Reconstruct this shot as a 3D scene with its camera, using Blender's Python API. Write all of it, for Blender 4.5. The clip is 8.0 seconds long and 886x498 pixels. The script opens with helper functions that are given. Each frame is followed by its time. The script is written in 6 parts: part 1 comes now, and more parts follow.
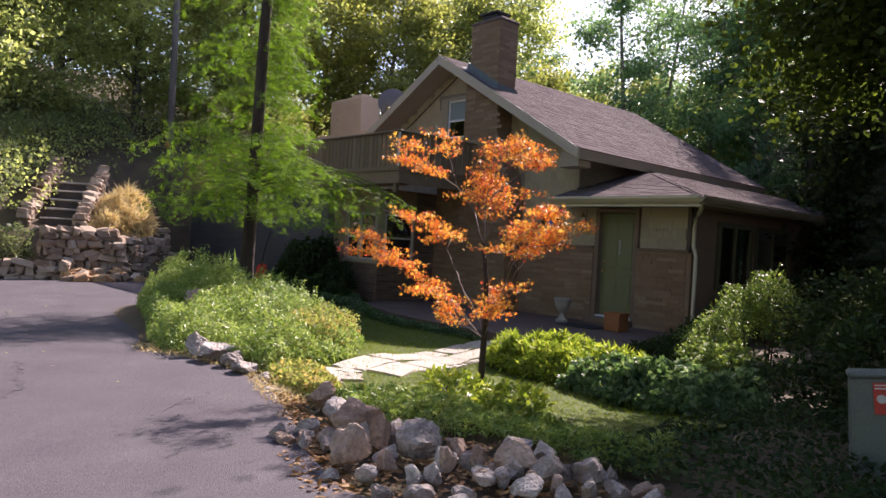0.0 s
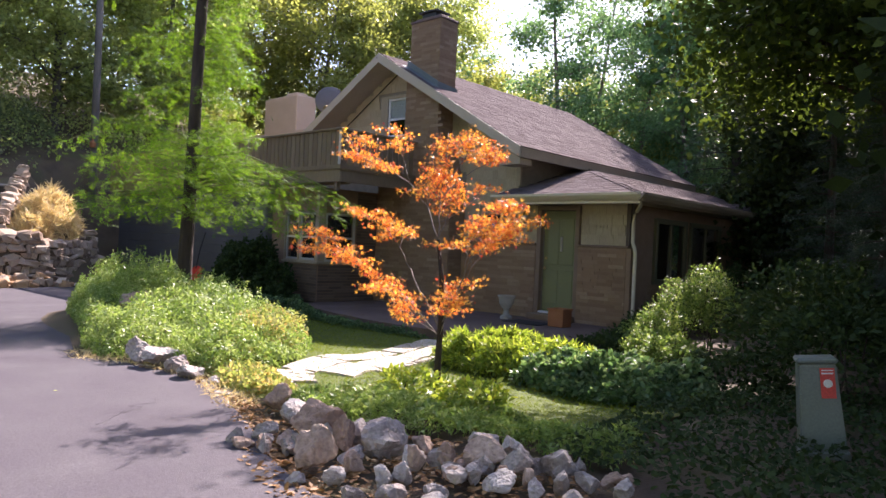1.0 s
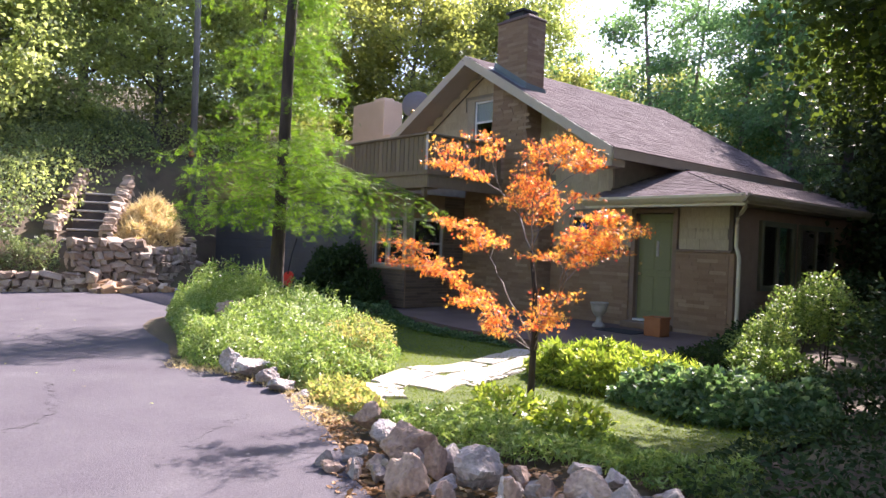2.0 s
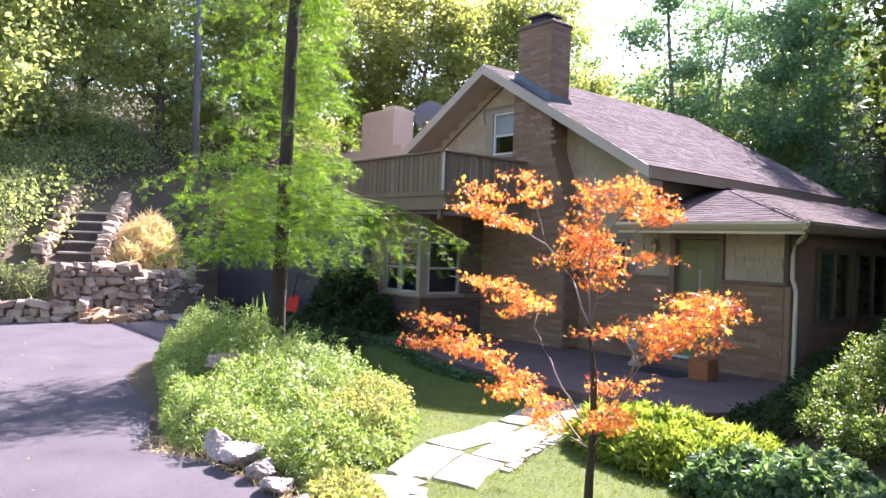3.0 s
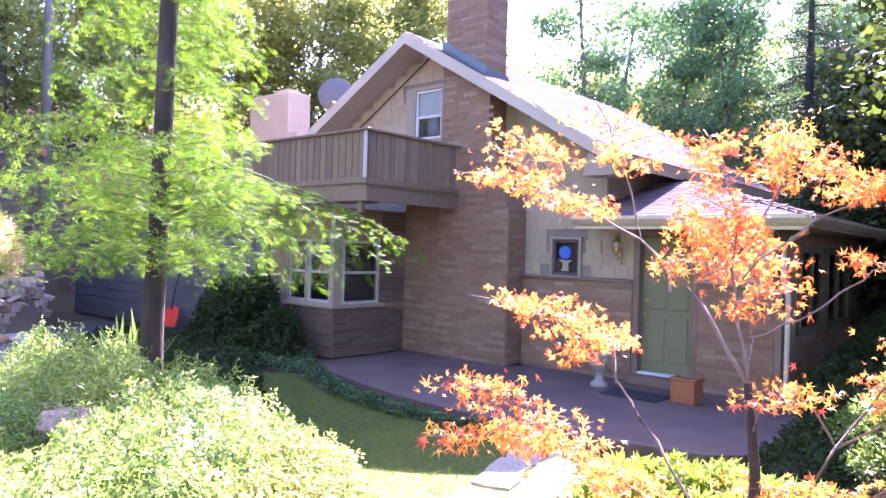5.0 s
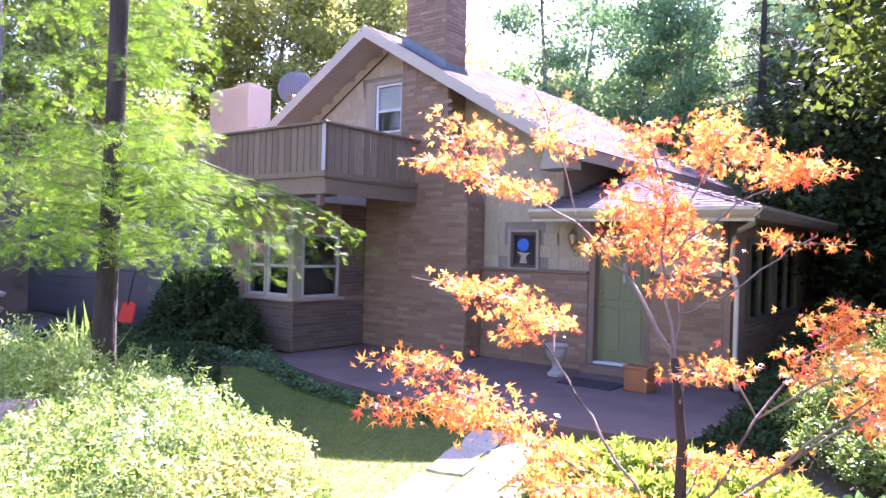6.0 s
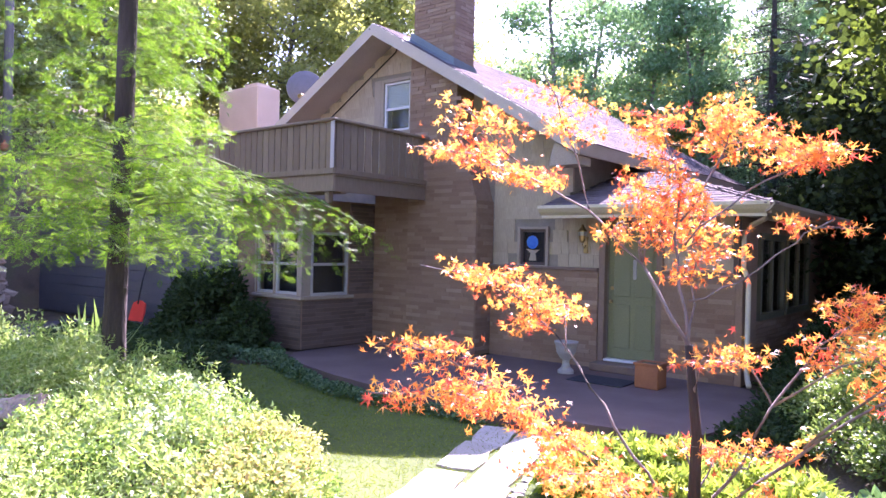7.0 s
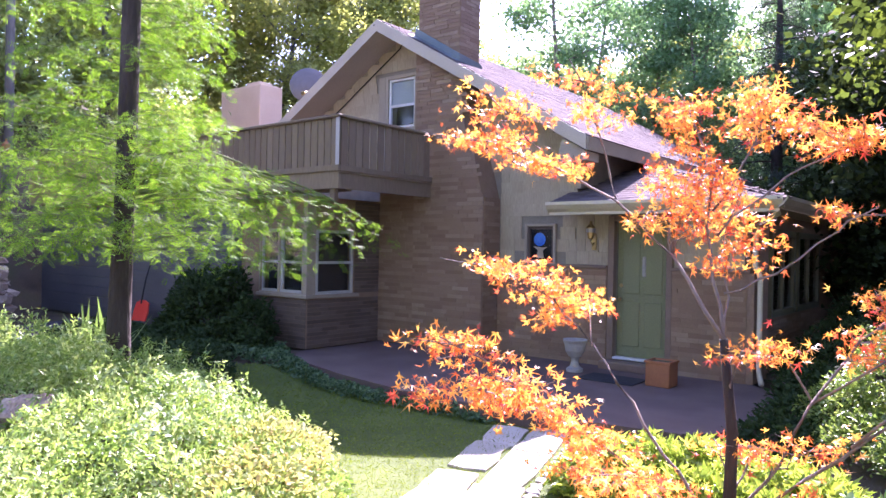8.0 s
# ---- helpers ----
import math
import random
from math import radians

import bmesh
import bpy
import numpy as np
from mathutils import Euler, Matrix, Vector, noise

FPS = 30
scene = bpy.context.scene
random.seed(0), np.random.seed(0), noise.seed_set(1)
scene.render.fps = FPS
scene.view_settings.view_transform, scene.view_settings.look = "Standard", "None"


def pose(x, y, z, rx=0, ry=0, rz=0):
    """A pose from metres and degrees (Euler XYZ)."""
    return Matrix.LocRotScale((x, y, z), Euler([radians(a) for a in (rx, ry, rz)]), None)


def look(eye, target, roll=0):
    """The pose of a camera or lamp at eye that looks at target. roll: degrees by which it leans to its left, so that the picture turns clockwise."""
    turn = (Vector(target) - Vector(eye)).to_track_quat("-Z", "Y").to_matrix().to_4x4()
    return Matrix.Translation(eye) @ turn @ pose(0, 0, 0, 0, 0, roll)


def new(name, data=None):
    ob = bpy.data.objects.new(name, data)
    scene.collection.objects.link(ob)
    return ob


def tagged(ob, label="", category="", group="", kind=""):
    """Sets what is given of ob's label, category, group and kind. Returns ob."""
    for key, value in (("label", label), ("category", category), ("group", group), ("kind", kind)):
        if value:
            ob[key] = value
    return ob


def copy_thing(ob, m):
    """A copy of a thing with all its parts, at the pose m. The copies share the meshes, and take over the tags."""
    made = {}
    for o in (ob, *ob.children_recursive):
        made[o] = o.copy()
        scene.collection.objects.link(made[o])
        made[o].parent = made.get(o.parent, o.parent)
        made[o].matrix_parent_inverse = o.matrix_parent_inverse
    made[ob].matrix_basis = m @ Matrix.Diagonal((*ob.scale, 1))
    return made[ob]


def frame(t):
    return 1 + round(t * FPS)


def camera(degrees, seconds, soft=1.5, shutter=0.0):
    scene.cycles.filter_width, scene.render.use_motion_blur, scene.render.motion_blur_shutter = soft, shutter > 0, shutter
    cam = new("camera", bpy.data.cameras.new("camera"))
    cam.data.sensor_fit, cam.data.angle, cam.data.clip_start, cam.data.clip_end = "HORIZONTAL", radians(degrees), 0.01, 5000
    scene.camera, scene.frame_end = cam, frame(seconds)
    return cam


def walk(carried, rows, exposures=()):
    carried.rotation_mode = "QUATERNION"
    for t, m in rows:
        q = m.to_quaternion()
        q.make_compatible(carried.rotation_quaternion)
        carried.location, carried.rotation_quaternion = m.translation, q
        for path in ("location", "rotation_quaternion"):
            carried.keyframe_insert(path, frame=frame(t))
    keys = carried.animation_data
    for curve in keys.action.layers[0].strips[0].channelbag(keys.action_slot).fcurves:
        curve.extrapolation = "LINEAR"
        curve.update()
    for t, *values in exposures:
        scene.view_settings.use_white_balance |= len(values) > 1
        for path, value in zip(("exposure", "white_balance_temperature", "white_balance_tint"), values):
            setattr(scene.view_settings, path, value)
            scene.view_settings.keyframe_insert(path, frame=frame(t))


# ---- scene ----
# Camera: a low drone over a driveway, drifting towards a brick-and-shingle house.
cam = camera(64.3, 8.0)
PATH = [
    (0, (8.314, -11.805, 1.389), (6.834, -10.459, 1.373), 3.3),
    (0.5, (8.251, -11.817, 1.378), (6.89, -10.351, 1.371), 3.0),
    (1, (8.135, -11.886, 1.343), (6.787, -10.409, 1.338), 2.6),
    (1.5, (8.12, -11.873, 1.333), (6.659, -10.507, 1.324), 2.2),
    (2, (7.915, -11.739, 1.437), (6.398, -10.437, 1.424), 2.2),
    (2.2, (7.769, -11.627, 1.57), (6.241, -10.336, 1.564), 2.3),
    (3.3, (6.319, -10.789, 1.988), (4.784, -9.507, 1.977), 1.9),
    (3.5, (5.932, -10.58, 2.017), (4.397, -9.299, 2.007), 1.8),
    (4, (5.085, -10.159, 2.01), (3.546, -8.881, 2.002), 1.7),
    (4.5, (4.666, -9.992, 1.931), (3.212, -8.618, 1.932), 1.9),
    (5, (4.644, -9.98, 1.881), (3.339, -8.465, 1.884), 1.7),
    (5.2, (4.675, -9.968, 1.868), (3.398, -8.429, 1.868), 1.6),
    (6.3, (4.785, -9.97, 1.809), (3.558, -8.391, 1.805), 1.5),
    (6.5, (4.789, -9.969, 1.797), (3.552, -8.397, 1.794), 1.3),
    (7, (4.751, -9.948, 1.767), (3.502, -8.387, 1.765), 1.3),
    (7.5, (4.68, -9.929, 1.744), (3.429, -8.368, 1.742), 1.3),
    (8, (4.611, -9.904, 1.732), (3.359, -8.345, 1.729), 1.1),
]
EXPOSURE = [(0, 1.1, 6780, 30), (0.5, 1.31, 6740, 30), (1.0, 1.6, 6620, 29), (1.5, 1.8, 6530, 28), (2.2, 1.95, 6400, 29), (3.3, 2.42, 6130, 34), (4.0, 2.75, 5930, 44), (4.5, 3.08, 5800, 55), (5.0, 3.24, 5680, 56), (6.5, 2.95, 5700, 54), (8.0, 2.65, 5740, 49)]
walk(cam, [(t, look(eye, target, roll)) for t, eye, target, roll in PATH], EXPOSURE)

# ---- world and sun: late-morning sun from behind the house ----
SUN_EL, SUN_AZ = 40.5, -16.0
world = bpy.data.worlds.new("sky")
world.use_nodes = True
scene.world = world
wn = world.node_tree.nodes
sky = wn.new("ShaderNodeTexSky")
sky.sky_type, sky.sun_disc = "NISHITA", False
sky.sun_elevation, sky.sun_rotation = radians(SUN_EL), radians(SUN_AZ)
wn["Background"].inputs["Strength"].default_value = 0.12
world.node_tree.links.new(sky.outputs[0], wn["Background"].inputs["Color"])
sun = new("sun", bpy.data.lights.new("sun", "SUN"))
sun.data.energy, sun.data.angle, sun.data.color = 4.9, radians(0.53), (1.0, 0.95, 0.87)
sd = Vector((math.sin(radians(SUN_AZ)) * math.cos(radians(SUN_EL)), math.cos(radians(SUN_AZ)) * math.cos(radians(SUN_EL)), math.sin(radians(SUN_EL))))
sun.matrix_world = look(sd * 60, (0, 0, 0))


# ---- materials ----
def material(name, colours, rough=0.8, scale=6.0, bump=0.2, fine=60.0, metal=0.0, island=False, per_object=False, translucent=0.0, spec=0.5, stretch=(1, 1, 1), stain=0.25, grain=0.12, patch=0.3):
    """Colour from noise at two scales; island or per_object adds a tint for each leaf or piece."""
    m = bpy.data.materials.new(name)
    m.use_nodes = True
    n, link = m.node_tree.nodes, m.node_tree.links.new
    b = n["Principled BSDF"]
    b.inputs["Roughness"].default_value, b.inputs["Metallic"].default_value = rough, metal
    b.inputs["Specular IOR Level"].default_value = spec
    geo, tc, mp = n.new("ShaderNodeNewGeometry"), n.new("ShaderNodeTexCoord"), n.new("ShaderNodeMapping")
    mp.inputs["Scale"].default_value = stretch
    link(geo.outputs["Position"], mp.inputs["Vector"])
    big, small = n.new("ShaderNodeTexNoise"), n.new("ShaderNodeTexNoise")
    for tex, sc, det in ((big, scale, 5), (small, fine, 3)):
        tex.inputs["Scale"].default_value, tex.inputs["Detail"].default_value = sc, det
        link(mp.outputs[0], tex.inputs["Vector"])
    ramp = n.new("ShaderNodeValToRGB")
    ramp.color_ramp.elements.remove(ramp.color_ramp.elements[1])
    for i, c in enumerate(colours):
        pos = i / max(1, len(colours) - 1)
        e = ramp.color_ramp.elements[0] if i == 0 else ramp.color_ramp.elements.new(pos)
        e.position, e.color = pos, (*c, 1)
    if island or per_object:
        if island:
            rnd = geo.outputs["Random Per Island"]
        else:
            rnd = n.new("ShaderNodeObjectInfo").outputs["Random"]
        mx = n.new("ShaderNodeMix")
        mx.inputs[0].default_value = patch
        link(rnd, mx.inputs[2])
        link(big.outputs["Fac"], mx.inputs[3])
        link(mx.outputs[0], ramp.inputs[0])
    else:
        rm = n.new("ShaderNodeMapRange")
        rm.inputs[1].default_value, rm.inputs[2].default_value = 0.5 - stain, 0.5 + stain
        link(big.outputs["Fac"], rm.inputs[0])
        link(rm.outputs[0], ramp.inputs[0])
    mul = n.new("ShaderNodeMix")
    mul.data_type, mul.blend_type = "RGBA", "MULTIPLY"
    mul.inputs[0].default_value = 1.0
    gr = n.new("ShaderNodeMapRange")
    gr.inputs[1].default_value, gr.inputs[2].default_value = 0.3, 0.7
    gr.inputs[3].default_value, gr.inputs[4].default_value = 1 - grain, 1 + grain
    link(small.outputs["Fac"], gr.inputs[0])
    link(ramp.outputs[0], mul.inputs[6])
    link(gr.outputs[0], mul.inputs[7])
    link(mul.outputs[2], b.inputs["Base Color"])
    if bump:
        bp = n.new("ShaderNodeBump")
        bp.inputs["Strength"].default_value, bp.inputs["Distance"].default_value = bump, 0.02
        add = n.new("ShaderNodeMath")
        add.operation = "ADD"
        link(big.outputs["Fac"], add.inputs[0])
        link(small.outputs["Fac"], add.inputs[1])
        link(add.outputs[0], bp.inputs["Height"])
        link(bp.outputs[0], b.inputs["Normal"])
    if translucent:
        tr, ms = n.new("ShaderNodeBsdfTranslucent"), n.new("ShaderNodeMixShader")
        bright = n.new("ShaderNodeMix")
        bright.data_type, bright.blend_type = "RGBA", "MULTIPLY"
        bright.inputs[0].default_value = 1.0
        bright.inputs[7].default_value = (1.7, 1.65, 1.0, 1)
        link(mul.outputs[2], bright.inputs[6])
        link(bright.outputs[2], tr.inputs[0])
        ms.inputs[0].default_value = translucent
        link(b.outputs[0], ms.inputs[1])
        link(tr.outputs[0], ms.inputs[2])
        link(ms.outputs[0], n["Material Output"].inputs[0])
    return m


M_SOIL = material("soil", [(0.05, 0.035, 0.025), (0.11, 0.08, 0.05), (0.09, 0.09, 0.04)], 0.95, 1.3, 0.6, 40)
M_ASPHALT = material("asphalt", [(0.058, 0.05, 0.06), (0.092, 0.081, 0.094), (0.105, 0.095, 0.106), (0.14, 0.128, 0.138)], 0.88, 1.3, 0.5, 150, spec=0.3, stain=0.33, grain=0.3)
M_SEAM = material("crack", [(0.03, 0.03, 0.03), (0.06, 0.055, 0.055)], 0.9, 8)
M_CONCRETE = material("concrete", [(0.1, 0.064, 0.055), (0.13, 0.086, 0.074), (0.165, 0.114, 0.098)], 0.85, 1.5, 0.2, 80)
M_FLAG = material("flagstone", [(0.3, 0.265, 0.22), (0.39, 0.35, 0.3), (0.46, 0.42, 0.365)], 0.8, 2.5, 0.4, 50, per_object=True)
M_BRICK = material("brick", [(0.19, 0.108, 0.062), (0.225, 0.137, 0.08), (0.25, 0.158, 0.094), (0.275, 0.182, 0.112), (0.38, 0.28, 0.185)], 0.85, 3.0, 0.4, 90, per_object=True)
M_BRICKS = material("brick_far", [(0.19, 0.108, 0.062), (0.225, 0.137, 0.08), (0.25, 0.158, 0.094), (0.275, 0.182, 0.112), (0.38, 0.28, 0.185)], 0.85, 3.0, 0.4, 90, island=True)
# Stone facing of the lower wall, darkened to carry the under-deck shade.
M_SHADESTONE = material("shaded_stone_facing", [(0.085, 0.058, 0.042), (0.13, 0.09, 0.064), (0.17, 0.12, 0.088)], 0.85, 3.0, 0.5, 60, island=True)
M_MORTAR = material("mortar", [(0.225, 0.142, 0.087), (0.27, 0.178, 0.115)], 0.9, 6, 0.3)
M_SIDING = material("painted_shake", [(0.335, 0.268, 0.175), (0.38, 0.31, 0.205), (0.415, 0.345, 0.23)], 0.7, 2.0, 0.35, 60, per_object=True, stretch=(1, 1, 0.15))
M_SIDEBACK = material("shake_gap", [(0.2, 0.17, 0.125), (0.25, 0.215, 0.16)], 0.8, 6)
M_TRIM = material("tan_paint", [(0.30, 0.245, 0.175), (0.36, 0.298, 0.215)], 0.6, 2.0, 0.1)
M_FRAME = material("brown_frame", [(0.17, 0.11, 0.072), (0.215, 0.145, 0.1)], 0.65, 3, 0.1)
M_CREAM = material("cream_paint", [(0.52, 0.455, 0.31), (0.6, 0.525, 0.36)], 0.5, 2.0, 0.08)
M_FASCIA = material("fascia_paint", [(0.42, 0.35, 0.26), (0.49, 0.415, 0.315)], 0.6, 1.5, 0.1)
M_SOFFIT = material("soffit_paint", [(0.42, 0.35, 0.29), (0.48, 0.41, 0.34)], 0.7, 1.5, 0.1)
M_BOARD = material("deck_stain", [(0.15, 0.105, 0.062), (0.19, 0.138, 0.083), (0.235, 0.174, 0.108)], 0.75, 2.5, 0.3, 60, per_object=True, stretch=(1, 1, 0.12))
M_POST = material("pale_post", [(0.42, 0.38, 0.35), (0.5, 0.46, 0.43)], 0.7, 3, 0.2)
M_ROOF = material("asphalt_shingle", [(0.095, 0.075, 0.075), (0.135, 0.11, 0.11), (0.17, 0.142, 0.142)], 0.95, 2.0, 0.5, 120, island=True, spec=0.03)
M_ROOFP = material("asphalt_shingle_near", [(0.095, 0.075, 0.075), (0.135, 0.11, 0.11), (0.17, 0.142, 0.142)], 0.95, 2.0, 0.5, 120, per_object=True, spec=0.03)
M_LEAD = material("flashing", [(0.13, 0.16, 0.16), (0.17, 0.2, 0.2)], 0.5, 3, 0.1, metal=0.4)
M_DARKMETAL = material("dark_metal", [(0.03, 0.03, 0.035), (0.06, 0.055, 0.055)], 0.5, 4, 0.1, metal=0.5)
M_GREENDOOR = material("green_door", [(0.155, 0.158, 0.07), (0.185, 0.187, 0.085)], 0.55, 1.5, 0.06)
M_WHITE = material("white_paint", [(0.66, 0.65, 0.63), (0.75, 0.74, 0.72)], 0.45, 3, 0.05)
M_STUCCO = material("pink_stucco", [(0.72, 0.46, 0.3), (0.79, 0.53, 0.36)], 0.9, 1.5, 0.3)
M_BRASS = material("brass", [(0.35, 0.24, 0.10), (0.5, 0.36, 0.16)], 0.35, 8, 0.05, metal=0.9)
# Siding taken far darker than light grey to carry the under-deck shade.
M_PLASTER = material("blue_siding", [(0.075, 0.075, 0.085), (0.1, 0.1, 0.11)], 0.7, 1.5, 0.1)
M_RED = material("red_plastic", [(0.62, 0.035, 0.02), (0.72, 0.05, 0.03)], 0.4, 4, 0.02)
M_BLACK = material("rubber_and_unlit_black", [(0.018, 0.018, 0.022), (0.03, 0.03, 0.033)], 0.8, 8, 0.2)
M_TERRA = material("terracotta", [(0.27, 0.095, 0.035), (0.36, 0.14, 0.055)], 0.7, 4, 0.15)
M_URN = material("cast_urn", [(0.3, 0.27, 0.23), (0.4, 0.37, 0.32)], 0.8, 5, 0.25)
M_UBOX = material("utility_green", [(0.12, 0.15, 0.125), (0.15, 0.18, 0.15)], 0.5, 2.0, 0.08)
M_STICKER = material("sticker_red", [(0.55, 0.05, 0.035), (0.65, 0.07, 0.05)], 0.5, 4, 0.0)
M_ROCK = material("pale_rock", [(0.15, 0.12, 0.11), (0.29, 0.245, 0.22), (0.43, 0.385, 0.355), (0.6, 0.56, 0.53)], 0.85, 3.2, 0.8, 35, stain=0.3, grain=0.25)
M_ROCKB = material("buff_rock", [(0.2, 0.13, 0.095), (0.36, 0.25, 0.19), (0.52, 0.41, 0.33)], 0.85, 3.0, 0.8, 35, stain=0.3, grain=0.25)
M_STONE = material("wall_stone", [(0.2, 0.14, 0.1), (0.35, 0.26, 0.19), (0.52, 0.43, 0.34)], 0.9, 2.5, 0.7, 30, per_object=True)
M_RISER = material("dark_step_stone", [(0.05, 0.04, 0.035), (0.1, 0.08, 0.065)], 0.9, 3.0, 0.6, 40)
M_LOG = material("firewood", [(0.30, 0.15, 0.07), (0.42, 0.25, 0.13), (0.5, 0.34, 0.2)], 0.85, 5, 0.4, 50, per_object=True)
M_BARK = material("bark", [(0.025, 0.017, 0.013), (0.05, 0.036, 0.028), (0.08, 0.06, 0.047)], 0.95, 9, 1.0, 50, stretch=(1, 1, 0.2))
M_TWIG = material("green_twig", [(0.1, 0.13, 0.04), (0.16, 0.19, 0.06)], 0.85, 9, 0.3, 50)
M_BARKP = material("pale_bark", [(0.11, 0.085, 0.07), (0.19, 0.155, 0.135), (0.27, 0.225, 0.2)], 0.8, 12, 0.5, 60, stretch=(1, 1, 0.3))
M_BARKG = material("grey_bark", [(0.10, 0.09, 0.08), (0.17, 0.155, 0.14)], 0.95, 6, 0.7, 50, stretch=(1, 1, 0.2))
LT = dict(rough=0.6, scale=0.7, bump=0.0, island=True, grain=0.15, spec=0.25)
LD = dict(LT, rough=0.75, spec=0.1)
LG = dict(LT, rough=0.42, spec=0.5)
M_LOCUST = material("feather_leaf", [(0.035, 0.1, 0.008), (0.12, 0.245, 0.018), (0.29, 0.42, 0.05)], translucent=0.45, patch=0.5, **dict(LT, scale=2.2))
M_MAPLE = material("orange_leaf", [(0.3, 0.02, 0.07), (0.5, 0.07, 0.06), (0.67, 0.2, 0.05), (0.77, 0.36, 0.065), (0.85, 0.53, 0.12), (0.93, 0.77, 0.4)], translucent=0.4, patch=0.4, **dict(LG, scale=3.5))
M_WOOD1 = material("wood_leaf", [(0.11, 0.155, 0.065), (0.3, 0.36, 0.16), (0.52, 0.57, 0.31)], translucent=0.6, patch=0.5, **LG)
M_WOOD2 = material("yellow_wood_leaf", [(0.15, 0.18, 0.055), (0.25, 0.28, 0.09), (0.36, 0.37, 0.14)], translucent=0.55, patch=0.5, **LG)
M_WOOD3 = material("aspen_leaf", [(0.08, 0.165, 0.085), (0.135, 0.25, 0.13), (0.21, 0.34, 0.19)], translucent=0.45, **LG)
# Darker than real leaves: backlight and deep yard shade are in the colour.
M_SHADELEAF = material("shaded_broad_leaf", [(0.018, 0.03, 0.013), (0.028, 0.045, 0.016), (0.06, 0.085, 0.02)], translucent=0.16, **LD)
# Brightest ramp stop stands in for leaves caught by the sun.
M_HANGLEAF = material("hanging_leaf", [(0.022, 0.038, 0.014), (0.05, 0.08, 0.018), (0.15, 0.21, 0.024)], translucent=0.4, patch=0.5, **LT)
M_NEEDLE = material("conifer_needle", [(0.024, 0.042, 0.028), (0.036, 0.06, 0.04), (0.055, 0.085, 0.052)], translucent=0.18, **LT)
M_COVER = material("variegated_cover", [(0.03, 0.08, 0.02), (0.1, 0.19, 0.045), (0.24, 0.345, 0.085), (0.4, 0.48, 0.23), (0.7, 0.74, 0.6)], translucent=0.34, patch=0.62, **dict(LG, scale=1.8))
M_VARIEG = material("white_edged_leaf", [(0.1, 0.2, 0.08), (0.28, 0.38, 0.2), (0.6, 0.66, 0.5), (0.8, 0.82, 0.74)], translucent=0.3, patch=0.4, **LG)
M_FERN = material("fern_hedge_leaf", [(0.07, 0.13, 0.02), (0.22, 0.31, 0.04), (0.48, 0.52, 0.1)], translucent=0.45, **LG)
M_SHRUB = material("shrub_leaf", [(0.065, 0.13, 0.04), (0.13, 0.22, 0.065), (0.23, 0.31, 0.1)], translucent=0.4, **LG)
# Shrub leaf with a brighter top stop: sun is put into its colour.
M_SUNROUND = material("sunlit_round_leaf", [(0.05, 0.1, 0.025), (0.13, 0.21, 0.05), (0.34, 0.42, 0.13)], translucent=0.42, **LG)
M_BLUEGREEN = material("blue_green_leaf", [(0.035, 0.085, 0.035), (0.1, 0.19, 0.08), (0.3, 0.4, 0.22)], translucent=0.38, **LG)
M_BANK = material("bank_leaf", [(0.07, 0.11, 0.05), (0.17, 0.225, 0.11), (0.34, 0.4, 0.23)], translucent=0.42, patch=0.5, **LG)
M_AUTUMN = material("turning_leaf", [(0.13, 0.19, 0.05), (0.26, 0.31, 0.1), (0.38, 0.38, 0.15), (0.46, 0.24, 0.13)], translucent=0.4, **LT)
# Leaves of low dark plants, taken darker still to carry the shade.
M_SHADECOVER = material("shaded_cover_leaf", [(0.022, 0.042, 0.018), (0.038, 0.066, 0.026), (0.065, 0.1, 0.036)], translucent=0.22, **LD)
M_IVY = material("ivy_leaf", [(0.03, 0.065, 0.028), (0.08, 0.15, 0.07), (0.2, 0.3, 0.16)], translucent=0.3, **LT)
M_GRASS = material("grass_blade", [(0.08, 0.13, 0.01), (0.135, 0.19, 0.015), (0.21, 0.265, 0.028)], translucent=0.35, **LT)
M_LAWN = material("lawn_soil", [(0.05, 0.08, 0.01), (0.085, 0.115, 0.016)], 0.95, 2.0, 0.5, 60)
M_STRAW = material("dry_grass", [(0.42, 0.31, 0.17), (0.6, 0.48, 0.29), (0.76, 0.66, 0.45)], translucent=0.28, **LT)
M_LITTER = material("leaf_litter", [(0.16, 0.08, 0.035), (0.28, 0.15, 0.06), (0.36, 0.22, 0.1)], translucent=0.1, **LT)
M_GLASS = bpy.data.materials.new("window_glass")
M_GLASS.use_nodes = True
gb = M_GLASS.node_tree.nodes["Principled BSDF"]
gb.inputs["Base Color"].default_value = (0.75, 0.8, 0.82, 1)
gb.inputs["Roughness"].default_value, gb.inputs["Transmission Weight"].default_value = 0.02, 1.0


# ---- mesh helpers ----
def mesh_of(name, verts, faces, mat, smooth=False):
    me = bpy.data.meshes.new(name)
    me.from_pydata([tuple(v) for v in verts], [], faces)
    me.materials.append(mat)
    if smooth:
        me.polygons.foreach_set("use_smooth", [True] * len(me.polygons))
    me.update()
    return me


def part(name, bm, mat=None, parent=None, label=""):
    """One mesh object from a bmesh (or a ready mesh), under parent."""
    if isinstance(bm, bmesh.types.BMesh):
        me = bpy.data.meshes.new(name)
        bmesh.ops.recalc_face_normals(bm, faces=bm.faces)
        bm.to_mesh(me)
        bm.free()
        me.materials.append(mat)
    else:
        me = bm
    ob = new(name, me)
    if parent:
        ob.parent = parent
    return tagged(ob, label)


def thing(name, label, category, group="", kind="", at=(0, 0, 0)):
    e = new(name)
    e.location = at
    return tagged(e, label, category, group, kind)


